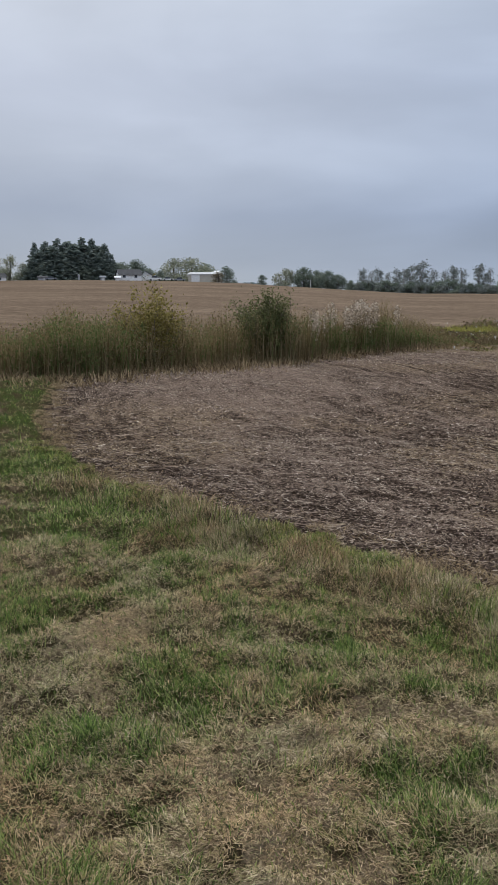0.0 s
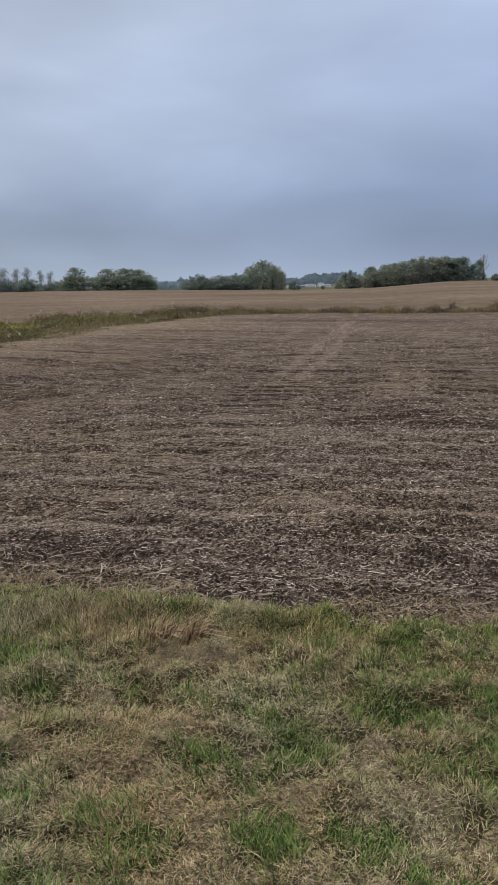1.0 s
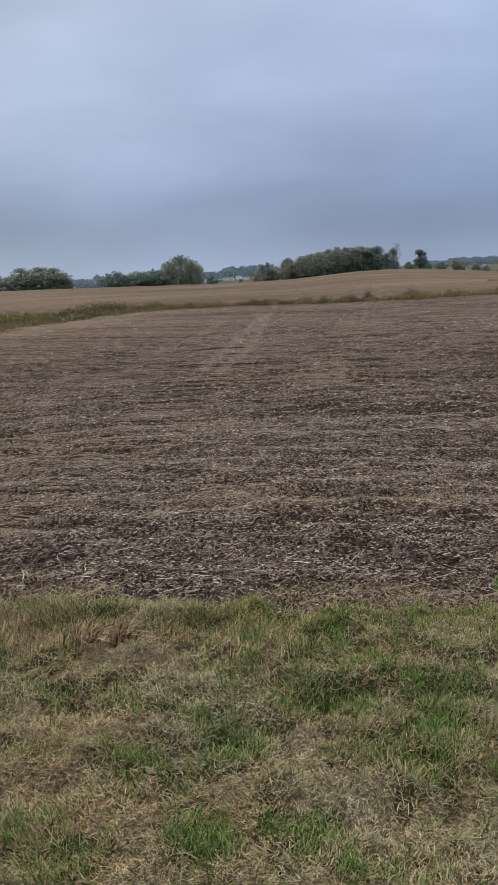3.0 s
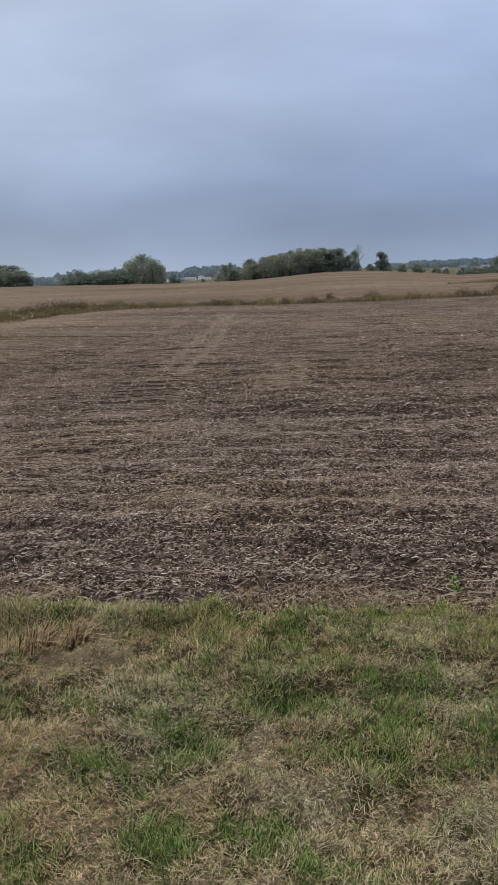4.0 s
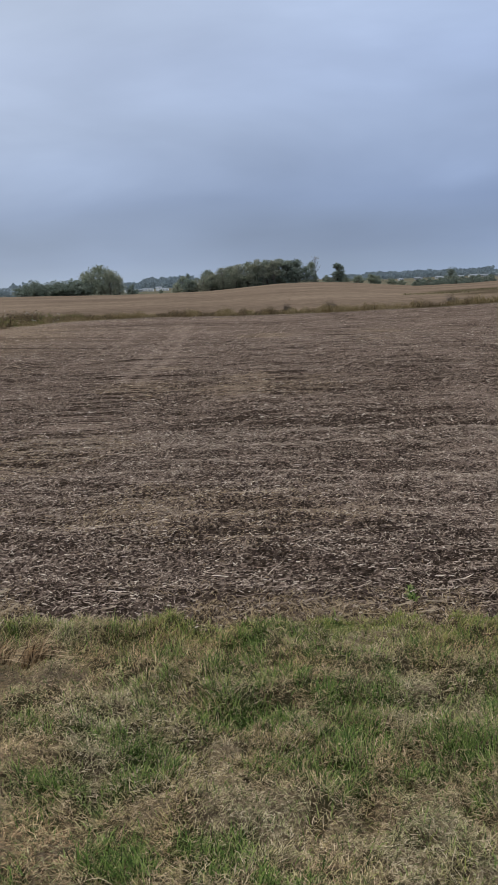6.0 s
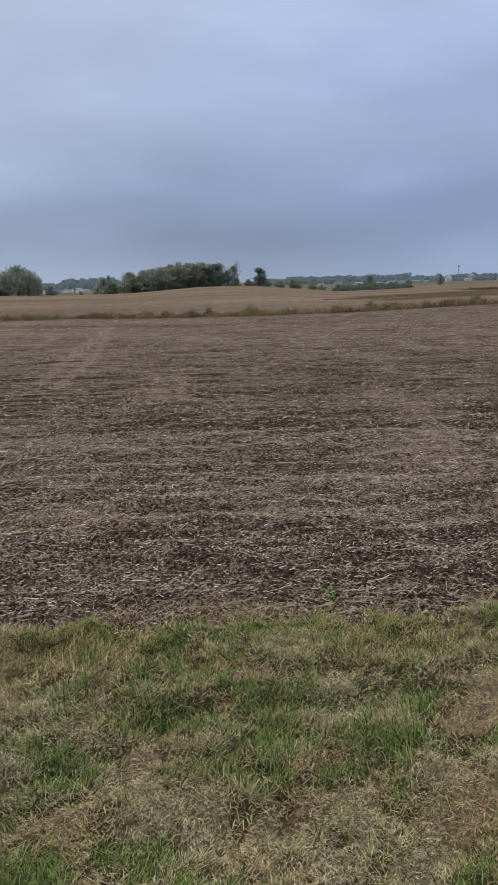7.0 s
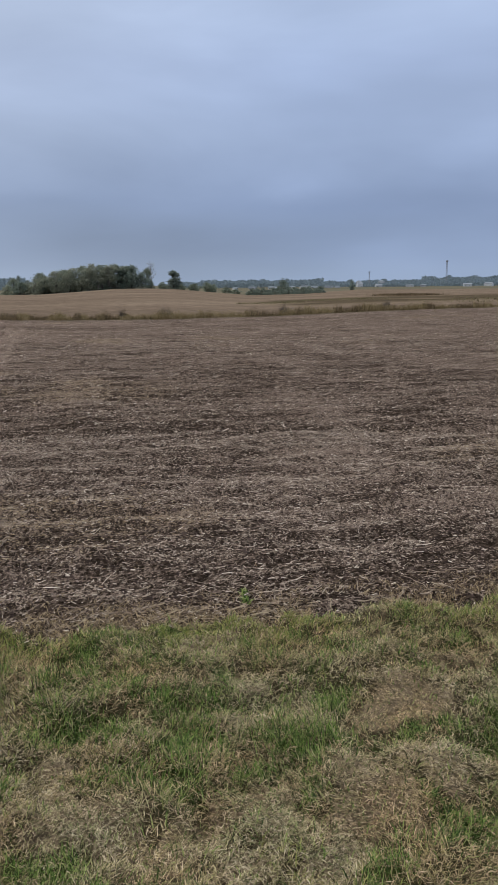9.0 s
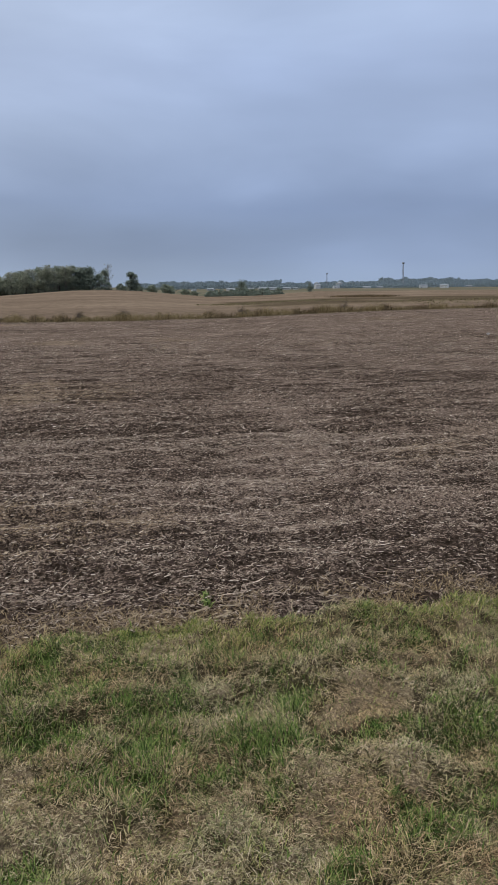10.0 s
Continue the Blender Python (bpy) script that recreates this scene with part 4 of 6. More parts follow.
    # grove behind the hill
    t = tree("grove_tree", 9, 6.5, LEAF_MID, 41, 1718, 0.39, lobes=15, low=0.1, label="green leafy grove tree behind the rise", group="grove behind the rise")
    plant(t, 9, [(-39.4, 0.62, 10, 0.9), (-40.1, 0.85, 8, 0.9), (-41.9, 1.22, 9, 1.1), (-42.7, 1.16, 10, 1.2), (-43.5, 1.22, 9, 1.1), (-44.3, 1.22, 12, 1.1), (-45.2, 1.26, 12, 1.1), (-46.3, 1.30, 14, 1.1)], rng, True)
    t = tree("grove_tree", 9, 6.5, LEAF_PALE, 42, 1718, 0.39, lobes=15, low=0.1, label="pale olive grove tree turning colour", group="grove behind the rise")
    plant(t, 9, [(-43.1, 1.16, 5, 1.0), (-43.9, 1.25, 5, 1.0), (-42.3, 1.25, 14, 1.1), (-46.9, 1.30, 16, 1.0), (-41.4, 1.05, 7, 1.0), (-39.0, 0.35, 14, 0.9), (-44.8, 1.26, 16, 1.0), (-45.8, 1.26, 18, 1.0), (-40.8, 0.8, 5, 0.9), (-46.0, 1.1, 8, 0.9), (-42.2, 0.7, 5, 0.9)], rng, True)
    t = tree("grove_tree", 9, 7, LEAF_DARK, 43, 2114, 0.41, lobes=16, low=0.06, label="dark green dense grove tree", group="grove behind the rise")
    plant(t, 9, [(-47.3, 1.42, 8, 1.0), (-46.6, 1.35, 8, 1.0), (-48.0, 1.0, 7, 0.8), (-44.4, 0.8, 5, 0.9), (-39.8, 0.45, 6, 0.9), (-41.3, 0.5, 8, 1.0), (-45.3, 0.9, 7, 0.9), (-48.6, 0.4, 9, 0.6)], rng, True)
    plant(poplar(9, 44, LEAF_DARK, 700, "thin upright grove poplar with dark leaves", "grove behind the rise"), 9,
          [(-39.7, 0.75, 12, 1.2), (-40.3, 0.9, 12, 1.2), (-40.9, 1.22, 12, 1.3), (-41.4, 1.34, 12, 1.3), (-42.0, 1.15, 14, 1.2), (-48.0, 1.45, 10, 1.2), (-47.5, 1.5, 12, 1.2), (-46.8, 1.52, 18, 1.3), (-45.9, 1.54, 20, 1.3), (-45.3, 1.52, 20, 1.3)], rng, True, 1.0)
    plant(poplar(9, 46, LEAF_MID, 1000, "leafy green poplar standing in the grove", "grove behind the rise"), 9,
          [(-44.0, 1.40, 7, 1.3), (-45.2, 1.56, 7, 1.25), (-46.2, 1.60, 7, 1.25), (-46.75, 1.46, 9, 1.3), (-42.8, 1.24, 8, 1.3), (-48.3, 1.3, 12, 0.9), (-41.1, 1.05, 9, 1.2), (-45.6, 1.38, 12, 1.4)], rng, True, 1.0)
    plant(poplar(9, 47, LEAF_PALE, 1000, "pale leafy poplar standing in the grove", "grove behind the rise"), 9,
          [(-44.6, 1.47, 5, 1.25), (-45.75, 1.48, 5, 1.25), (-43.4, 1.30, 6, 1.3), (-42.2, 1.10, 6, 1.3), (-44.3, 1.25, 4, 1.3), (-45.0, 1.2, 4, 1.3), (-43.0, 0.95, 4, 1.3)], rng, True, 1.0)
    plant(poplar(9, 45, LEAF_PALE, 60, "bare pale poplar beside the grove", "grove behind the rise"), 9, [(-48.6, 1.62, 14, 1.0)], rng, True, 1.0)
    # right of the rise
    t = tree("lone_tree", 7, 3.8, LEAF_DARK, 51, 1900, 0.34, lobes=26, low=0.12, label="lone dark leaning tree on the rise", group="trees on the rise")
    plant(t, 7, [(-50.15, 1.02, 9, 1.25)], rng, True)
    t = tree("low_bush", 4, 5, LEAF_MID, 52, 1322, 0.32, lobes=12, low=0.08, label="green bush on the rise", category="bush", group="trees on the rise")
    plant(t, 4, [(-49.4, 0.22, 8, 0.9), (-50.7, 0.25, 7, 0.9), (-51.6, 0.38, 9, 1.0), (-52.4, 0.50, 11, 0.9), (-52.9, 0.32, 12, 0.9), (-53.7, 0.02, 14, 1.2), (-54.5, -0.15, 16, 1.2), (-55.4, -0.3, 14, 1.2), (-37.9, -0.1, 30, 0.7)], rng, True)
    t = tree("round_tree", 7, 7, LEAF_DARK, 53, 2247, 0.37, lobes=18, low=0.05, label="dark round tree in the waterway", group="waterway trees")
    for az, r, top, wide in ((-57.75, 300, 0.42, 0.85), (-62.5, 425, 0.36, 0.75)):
        x, y = polar(np.float64(az), r)
        h = EYE + r * math.tan(radians(top)) - land1(x, y)
        m = stand(az, r, h / 7, az, wide)
        if az > -60:
            t.matrix_basis = m
        else:
            copy_thing(t, m)
    t = tree("low_bush", 3, 5, LEAF_DARK, 54, 1190, 0.30, lobes=12, low=0.08, label="low green bush in the waterway", category="bush", group="waterway bushes")
    first = True
    for k in range(14):
        az, r = -55.6 - 0.36 * k, 270 + 9 * math.sin(k * 1.7)
        m = stand(az, r, 0.75 + 0.4 * math.sin(k * 2.1) ** 2, k * 1.3, 1.2)
        if first:
            t.matrix_basis, first = m, False
        else:
            copy_thing(t, m)


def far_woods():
    """The tree belts on the plain towards the town, with haze put into their leaf colour."""
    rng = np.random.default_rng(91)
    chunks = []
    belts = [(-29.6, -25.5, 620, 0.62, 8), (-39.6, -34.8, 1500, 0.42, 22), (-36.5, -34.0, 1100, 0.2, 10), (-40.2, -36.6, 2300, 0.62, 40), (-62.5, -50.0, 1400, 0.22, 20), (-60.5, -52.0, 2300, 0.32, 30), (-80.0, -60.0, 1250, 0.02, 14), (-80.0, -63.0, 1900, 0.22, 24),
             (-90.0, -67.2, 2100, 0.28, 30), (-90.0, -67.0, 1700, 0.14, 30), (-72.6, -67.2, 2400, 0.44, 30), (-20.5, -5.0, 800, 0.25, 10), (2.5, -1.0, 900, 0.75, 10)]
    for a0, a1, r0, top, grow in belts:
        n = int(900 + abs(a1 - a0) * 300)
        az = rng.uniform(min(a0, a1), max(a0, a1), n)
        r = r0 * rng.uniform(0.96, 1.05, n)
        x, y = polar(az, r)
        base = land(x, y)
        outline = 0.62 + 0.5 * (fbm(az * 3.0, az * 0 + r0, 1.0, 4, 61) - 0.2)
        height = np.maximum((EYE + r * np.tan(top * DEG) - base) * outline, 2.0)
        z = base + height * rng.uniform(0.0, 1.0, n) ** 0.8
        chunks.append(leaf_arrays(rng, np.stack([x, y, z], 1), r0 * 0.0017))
    stuff("far_woods", chunks, LEAF_FAR_HAZE, "blue-green woods and tree belts on the horizon, haze painted into the leaf colour", "woods")


build_trees()
far_woods()


# ---- buildings ----
def box(bm, x0, x1, y0, y1, z0, z1):
    vs = [bm.verts.new(p) for p in ((x0, y0, z0), (x1, y0, z0), (x1, y1, z0), (x0, y1, z0), (x0, y0, z1), (x1, y0, z1), (x1, y1, z1), (x0, y1, z1))]
    for q in ((3, 2, 1, 0), (4, 5, 6, 7), (0, 1, 5, 4), (1, 2, 6, 5), (2, 3, 7, 6), (3, 0, 4, 7)):
        bm.faces.new([vs[k] for k in q])
    return bm


def box_mesh(*size):
    return box(bmesh.new(), *size)


def gable_walls(w, d, h, ridge):
    """Walls with two gables, the ridge along x."""
    bm = bmesh.new()
    lo = [bm.verts.new(p) for p in ((-w / 2, -d / 2, -0.6), (w / 2, -d / 2, -0.6), (w / 2, d / 2, -0.6), (-w / 2, d / 2, -0.6))]
    hi = [bm.verts.new(p) for p in ((-w / 2, -d / 2, h), (w / 2, -d / 2, h), (w / 2, d / 2, h), (-w / 2, d / 2, h))]
    top = [bm.verts.new((-w / 2, 0, ridge)), bm.verts.new((w / 2, 0, ridge))]
    bm.faces.new(lo[::-1])
    bm.faces.new((lo[0], lo[1], hi[1], hi[0])), bm.faces.new((lo[2], lo[3], hi[3], hi[2]))
    bm.faces.new((lo[1], lo[2], hi[2], top[1], hi[1])), bm.faces.new((lo[3], lo[0], hi[0], top[0], hi[3]))
    bm.faces.new((hi[0], hi[1], top[1], top[0])), bm.faces.new((hi[2], hi[3], top[0], top[1]))
    return bm


def gable_roof(w, d, h, ridge, over=0.4, thick=0.18):
    bm = bmesh.new()
    k = (ridge - h) / (d / 2)
    e, y = h - over * k, d / 2 + over
    prof = [(-y, e), (0, ridge), (y, e), (y, e + thick), (0, ridge + thick), (-y, e + thick)]
    rings = [[bm.verts.new((sx * (w / 2 + over), py, pz + 0.01)) for py, pz in prof] for sx in (-1, 1)]
    for i in range(6):
        j = (i + 1) % 6
        bm.faces.new((rings[0][i], rings[0][j], rings[1][j], rings[1][i]))
    bm.faces.new((rings[0][0], rings[0][5], rings[0][4], rings[0][1])), bm.faces.new((rings[0][1], rings[0][4], rings[0][3], rings[0][2]))
    bm.faces.new((rings[1][0], rings[1][1], rings[1][4], rings[1][5])), bm.faces.new((rings[1][1], rings[1][2], rings[1][3], rings[1][4]))
    bmesh.ops.recalc_face_normals(bm, faces=bm.faces)
    return bm


def building(name, az, r, w, d, h, ridge, wall, roof, label, category, turn=0.0, windows=(), doors=(), group=""):
    """A gabled building that faces the camera's side; windows and doors: centre along the front, sill, width, height."""
    root = new(name)
    part("wall", gable_walls(w, d, h, ridge), wall, root)
    part("roof", gable_roof(w, d, h, ridge), roof, root)
    for cx, sill, ww, wh in windows:
        win = part("window", box_mesh(cx - ww / 2 - 0.08, cx + ww / 2 + 0.08, -d / 2 - 0.05, -d / 2 - 0.002, sill - 0.08, sill + wh + 0.08), WHITE_PAINT, root)
        part("pane", box_mesh(cx - ww / 2, cx + ww / 2, -d / 2 - 0.07, -d / 2 - 0.052, sill, sill + wh), GLASS_DARK, win)
    for cx, sill, ww, wh in doors:
        part("door", box_mesh(cx - ww / 2, cx + ww / 2, -d / 2 - 0.06, -d / 2 - 0.002, sill, sill + wh), WHITE_PAINT, root)
    x, y = polar(np.float64(az), r)
    root.matrix_basis = Matrix.Translation((x, y, land1(x, y))) @ Matrix.Rotation(radians(az + turn), 4, "Z")
    return tagged(root, label, category, group)


def vehicle(name, az, r, paint, label, length=4.6, height=1.5, turn=90.0):
    """A parked vehicle: body, cabin, four wheels."""
    root = new(name)
    b = box_mesh(-length / 2, length / 2, -0.9, 0.9, 0.35, height * 0.6)
    bmesh.ops.bevel(b, geom=b.edges[:], offset=0.12, segments=2, affect="EDGES")
    part("body", b, paint, root)
    c = box_mesh(-length * 0.28, length * 0.2, -0.8, 0.8, height * 0.6, height)
    for v in c.verts:
        if v.co.z > height * 0.8:
            v.co.x *= 0.75
            v.co.y *= 0.85
    part("cabin", c, GLASS_DARK, root)
    for sx in (-0.32, 0.32):
        for sy in (-0.82, 0.82):
            bm = bmesh.new()
            bmesh.ops.create_cone(bm, cap_ends=True, segments=14, radius1=0.35, radius2=0.35, depth=0.24, matrix=Matrix.Translation((sx * length, sy, 0.35)) @ Matrix.Rotation(radians(90), 4, "X"))
            part("wheel", bm, RUBBER, root)
    x, y = polar(np.float64(az), r)
    root.matrix_basis = Matrix.Translation((x, y, land1(x, y) - 0.02)) @ Matrix.Rotation(radians(az + turn - 90), 4, "Z")
    return tagged(root, label, "vehicle")


def pole(name, az, r, height, rad, mat, label):
    root = new(name)
    v, f = tube_arrays([(0, 0, -0.5), (0, 0, height)], [rad, rad * 0.7], 8)
    shaft = new("shaft", mesh_from_arrays("shaft", v, f, mat))
    shaft.parent = root
    part("cap", box_mesh(-0.16, 0.16, -0.16, 0.16, height - 0.05, height + 0.12), mat, root)
    root.matrix_basis = stand(az, r)
    return tagged(root, label, "pole")


def lattice_mast(name, az, r, top, wide, label):
    """A radio mast: three legs, braces and a head with aerials."""
    root = new(name)
    x, y = polar(np.float64(az), r)
    z0 = land1(x, y)
    h = EYE + r * math.tan(radians(top)) - z0
    for k in range(3):
        a = 2 * math.pi * k / 3
        leg = tube_arrays([(math.cos(a) * wide, math.sin(a) * wide, -0.5), (math.cos(a) * wide * 0.45, math.sin(a) * wide * 0.45, h)], [wide * 0.22, wide * 0.16], 5)
        ob = new("leg", mesh_from_arrays("leg", *leg, STEEL))
        ob.parent = root
    braces = []
    steps = 14
    for s in range(steps):
        for k in range(3):
            a, b = 2 * math.pi * k / 3, 2 * math.pi * (k + 1) / 3
            lo, hi = s / steps, (s + 1) / steps
            wl, wh = wide * (1 - 0.55 * lo), wide * (1 - 0.55 * hi)
            braces.append(tube_arrays([(math.cos(a) * wl, math.sin(a) * wl, lo * h), (math.cos(b) * wh, math.sin(b) * wh, hi * h)], [wide * 0.10, wide * 0.10], 4))
    ob = new("bracing", mesh_from_arrays("bracing", *joined(braces), STEEL))
    ob.parent = root
    for k in range(4):
        a = k * 1.6
        bm = box_mesh(-wide * 0.35, wide * 0.35, -wide * 0.25, wide * 0.25, h * 0.93, h * 1.0)
        bmesh.ops.translate(bm, verts=bm.verts, vec=(math.cos(a) * wide * 0.9, math.sin(a) * wide * 0.9, 0))
        part("aerial", bm, STEEL, root)
    root.matrix_basis = Matrix.Translation((x, y, z0))
    return tagged(root, label, "mast")


def silo(name, az, r, rad, h, label):
    root = new(name)
    bm = bmesh.new()
    bmesh.ops.create_cone(bm, cap_ends=True, segments=24, radius1=rad, radius2=rad, depth=h, matrix=Matrix.Translation((0, 0, h / 2 - 0.3)))
    part("barrel", bm, GREY_WALL, root)
    bm = bmesh.new()
    bmesh.ops.create_cone(bm, cap_ends=True, segments=24, radius1=rad * 1.03, radius2=rad * 0.15, depth=rad * 0.5, matrix=Matrix.Translation((0, 0, h - 0.3 + rad * 0.25)))
    part("roof", bm, FAR_ROOF, root)
    root.matrix_basis = stand(az, r)
    return tagged(root, label, "silo")


def build_farm():
    # farmstead
    building("farmhouse", 10.0, 338, 9.0, 7.0, 2.2, 4.2, SIDING, DARK_ROOF, "low white farmhouse with a grey gabled roof", "house", turn=12, windows=[(-2.5, 1.0, 1.1, 1.1), (2.2, 1.0, 1.1, 1.1)], doors=[(0.2, -0.1, 1.0, 2.1)])
    building("farm_garage", 10.75, 333, 1.8, 2.0, 1.1, 1.5, SIDING, METAL_ROOF, "small white garden shed in the farmyard", "shed", doors=[(0.0, -0.1, 0.8, 1.0)])
    building("farmhouse", 8.75, 352, 6.5, 6.0, 3.0, 4.9, SIDING, DARK_ROOF, "white farmhouse with a dark gabled roof", "house", turn=80, windows=[(-1.4, 1.0, 1.0, 1.2), (1.4, 1.0, 1.0, 1.2)])
    building("farm_shed", 4.75, 338, 12.0, 8.0, 3.1, 3.9, CREAM_WALL, FAR_SIDING, "long cream metal shed with a pale metal roof", "shed", turn=-14, doors=[(-3.0, -0.1, 3.4, 3.0)])
    building("farm_shed", 3.9, 356, 4.0, 4.0, 5.6, 6.4, SIDING, METAL_ROOF, "tall narrow white farm building behind a tree", "shed")
    building("white_bungalow", 18.9, 350, 9.0, 6.0, 1.9, 3.2, SIDING, DARK_ROOF, "low white bungalow with a dark roof", "house", turn=5, windows=[(-2.0, 0.7, 1.2, 0.9), (2.0, 0.7, 1.2, 0.9)])
    building("garden_shed", 11.75, 333, 1.8, 1.8, 1.2, 1.6, FAR_SIDING, FAR_ROOF, "small pale shed at the edge of the spruces", "shed", doors=[(0.0, -0.1, 0.8, 1.1)])
    building("garden_shed", 15.75, 335, 3.2, 3.0, 1.0, 1.5, FAR_SIDING, DARK_ROOF, "low white shed below the spruces", "shed", doors=[(0.8, -0.1, 0.9, 0.9)])
    silo("feed_silo", 13.35, 335, 0.45, 2.4, "slim pale feed silo before the spruces")
    vehicle("parked_car", 7.3, 334, WHITE_PAINT, "white car parked in the farmyard")
    vehicle("parked_car", 6.5, 334, CAR_PAINT, "grey car parked in the farmyard")
    vehicle("parked_car", 8.2, 334, WHITE_PAINT, "white van parked by the farmhouse", 5.2, 2.0)
    vehicle("parked_car", 15.2, 334, CAR_PAINT, "grey car parked below the spruces")
    pole("utility_pole", -2.55, 312, 2.6, 0.09, WHITE_PAINT, "pale utility pole before the domed clump")
    pole("utility_pole", -26.45, 300, 3.6, 0.10, WHITE_PAINT, "pale utility pole in the gap between trees")
    bush = tree("yard_bush", 3.2, 4.5, TAN_LEAF, 61, 900, 0.26, lobes=12, low=0.04, label="tan autumn bush against the cream shed", category="bush")
    bush.matrix_basis = stand(3.85, 330, 1.35, 0.5, 1.1)
    # low pale hoop buildings in the gap
    building("low_barn", -27.3, 420, 11.0, 8.0, 1.2, 2.0, SIDING, METAL_ROOF, "low white barn beyond the field", "barn", turn=10)
    building("low_barn", -28.2, 430, 7.0, 8.0, 1.2, 2.0, CREAM_WALL, METAL_ROOF, "low cream barn beyond the field", "barn", turn=-6)


def build_town():
    rng = np.random.default_rng(5)
    looks = [(FAR_SIDING, FAR_ROOF, "pale distant building with a metal roof"), (GREY_WALL, FAR_ROOF, "grey distant warehouse with a pale roof"), (SIDING, FAR_ROOF, "white distant house with a pale roof"), (FAR_SIDING, FAR_ROOF, "grey distant works hall")]
    # the hamlet in the gap, the works and warehouses towards the masts
    spots = [(-35.55, 900, 13, 7, 2), (-35.95, 930, 12, 6, 2), (-36.4, 950, 14, 5, 1), (-37.2, 940, 11, 7, 2), (-37.75, 930, 12, 10, 2), (-38.2, 945, 14, 6, 2), (-36.8, 1000, 12, 7, 2),
             (-55.6, 1000, 18, 6, 1), (-57.0, 1000, 20, 6, 0), (-59.2, 1050, 22, 7, 0), (-59.9, 1060, 22, 6, 0), (-60.9, 1050, 20, 6, 1), (-61.5, 1050, 14, 5, 0), (-54.4, 980, 10, 5, 0), (-63.0, 1200, 16, 14, 3), (-64.3, 1200, 20, 8, 3),
             (-66.4, 1150, 22, 6, 0), (-67.3, 1150, 18, 6, 1), (-70.2, 1100, 22, 9, 0), (-71.6, 1100, 22, 10, 0), (-73.2, 1150, 16, 6, 1), (-58.4, 1080, 14, 5, 2)]
    for az, r, w, h, kind in spots:
        wall, roof, label = looks[2 if az > -39 and kind == 0 else kind]
        n = max(2, int(w // 8))
        wins = [(-w * 0.25 + w * 0.5 * (k + 0.5) / n, 0.5, 1.0, 0.8) for k in range(n)]
        building("town_building", az, r, w * 0.45, 8, h * 0.34, h * 0.46, wall, roof, label, "building", turn=rng.uniform(-20, 20), windows=wins, group="town buildings")
    lattice_mast("radio_mast", -68.83, 1300, 1.38, 1.5, "tall lattice radio mast beyond the plain")
    lattice_mast("works_mast", -63.66, 1250, 0.72, 1.1, "lattice mast of the distant works")
    silo("grain_silo", -62.95, 1220, 4, 8, "round steel grain silo in the distance")
    silo("grain_silo", -64.5, 1230, 4.5, 8, "round steel grain silo in the distance")


build_farm()
build_town()


# ---- thicket and weeds ----
def shrub(name, az, r, height, width, leaf, seed, clumps, size, label, low=0.25, bare=0.0):
    """A many-stemmed shrub with small leaves."""
    rng = np.random.default_rng(seed)
    root = new(name)
    wood, tips = [], []
    for k in range(26):
        a, s = rng.uniform(0, 6.283), rng.uniform(0.1, 1.0)
        tip = (math.cos(a) * width * 0.5 * s, math.sin(a) * width * 0.5 * s, height * rng.uniform(0.6, 1.0) * (1 - 0.25 * s))
        wood.append(limb(rng, (rng.normal() * 0.08, rng.normal() * 0.08, -0.05), tip, 0.012, 0.14, 4))
        tips.append(tip)
        for _ in range(3):
            q = np.array(tip) * rng.uniform(0.5, 0.95)
            t = q + rng.normal(size=3) * (0.12, 0.12, 0.1) + (0, 0, 0.1)
            wood.append(limb(rng, q, t, 0.005, 0.1, 3))
            tips.append(t)
    stems = new("stems", mesh_from_arrays("stems", *joined(wood), TWIG))
    stems.parent = root
    tips = np.array([np.array(t) for t in tips])
    pick = tips[rng.integers(0, len(tips), clumps)]
    pts = pick * rng.uniform(low, 1.03, (clumps, 1)) + rng.normal(size=(clumps, 3)) * 0.10
    pts[:, 2] = np.maximum(pts[:, 2], 0.05)
    crown = new("foliage", mesh_from_arrays("foliage", *leaf_arrays(rng, pts, size), leaf))
    crown.parent = root
    root.matrix_basis = stand(az, r)
    return tagged(root, label, "shrub")


def thicket_top(az):
    """Height of the thicket's weeds along its length, by bearing."""
    uneven = 0.70 + 0.62 * fbm(np.asarray(az, float) * 1.0, np.asarray(az, float) * 0 + 3.0, 1.1, 3, 93)
    return uneven * spread(az, [(-20, 0.20), (-12.5, 0.28), (-11, 0.45), (-9, 1.0), (-7.5, 1.36), (-6, 1.42), (-4, 1.15), (-3, 1.1), (0, 1.12), (5, 1.08), (9, 1.1), (12, 1.18), (15, 1.2), (18.5, 0.95), (25, 0.8)])


def stalks(rng, az0, az1, n, depth):
    """Spots of upright weeds in the belt behind the field's edge."""
    az = rng.uniform(az0, az1, n)
    r = spread(az, WEED_RANGE) + depth * rng.uniform(0, 1, n) ** 1.3
    x, y = polar(az, r)
    pos = np.stack([x, y, land(x, y) - 0.03], 1)
    return az, pos


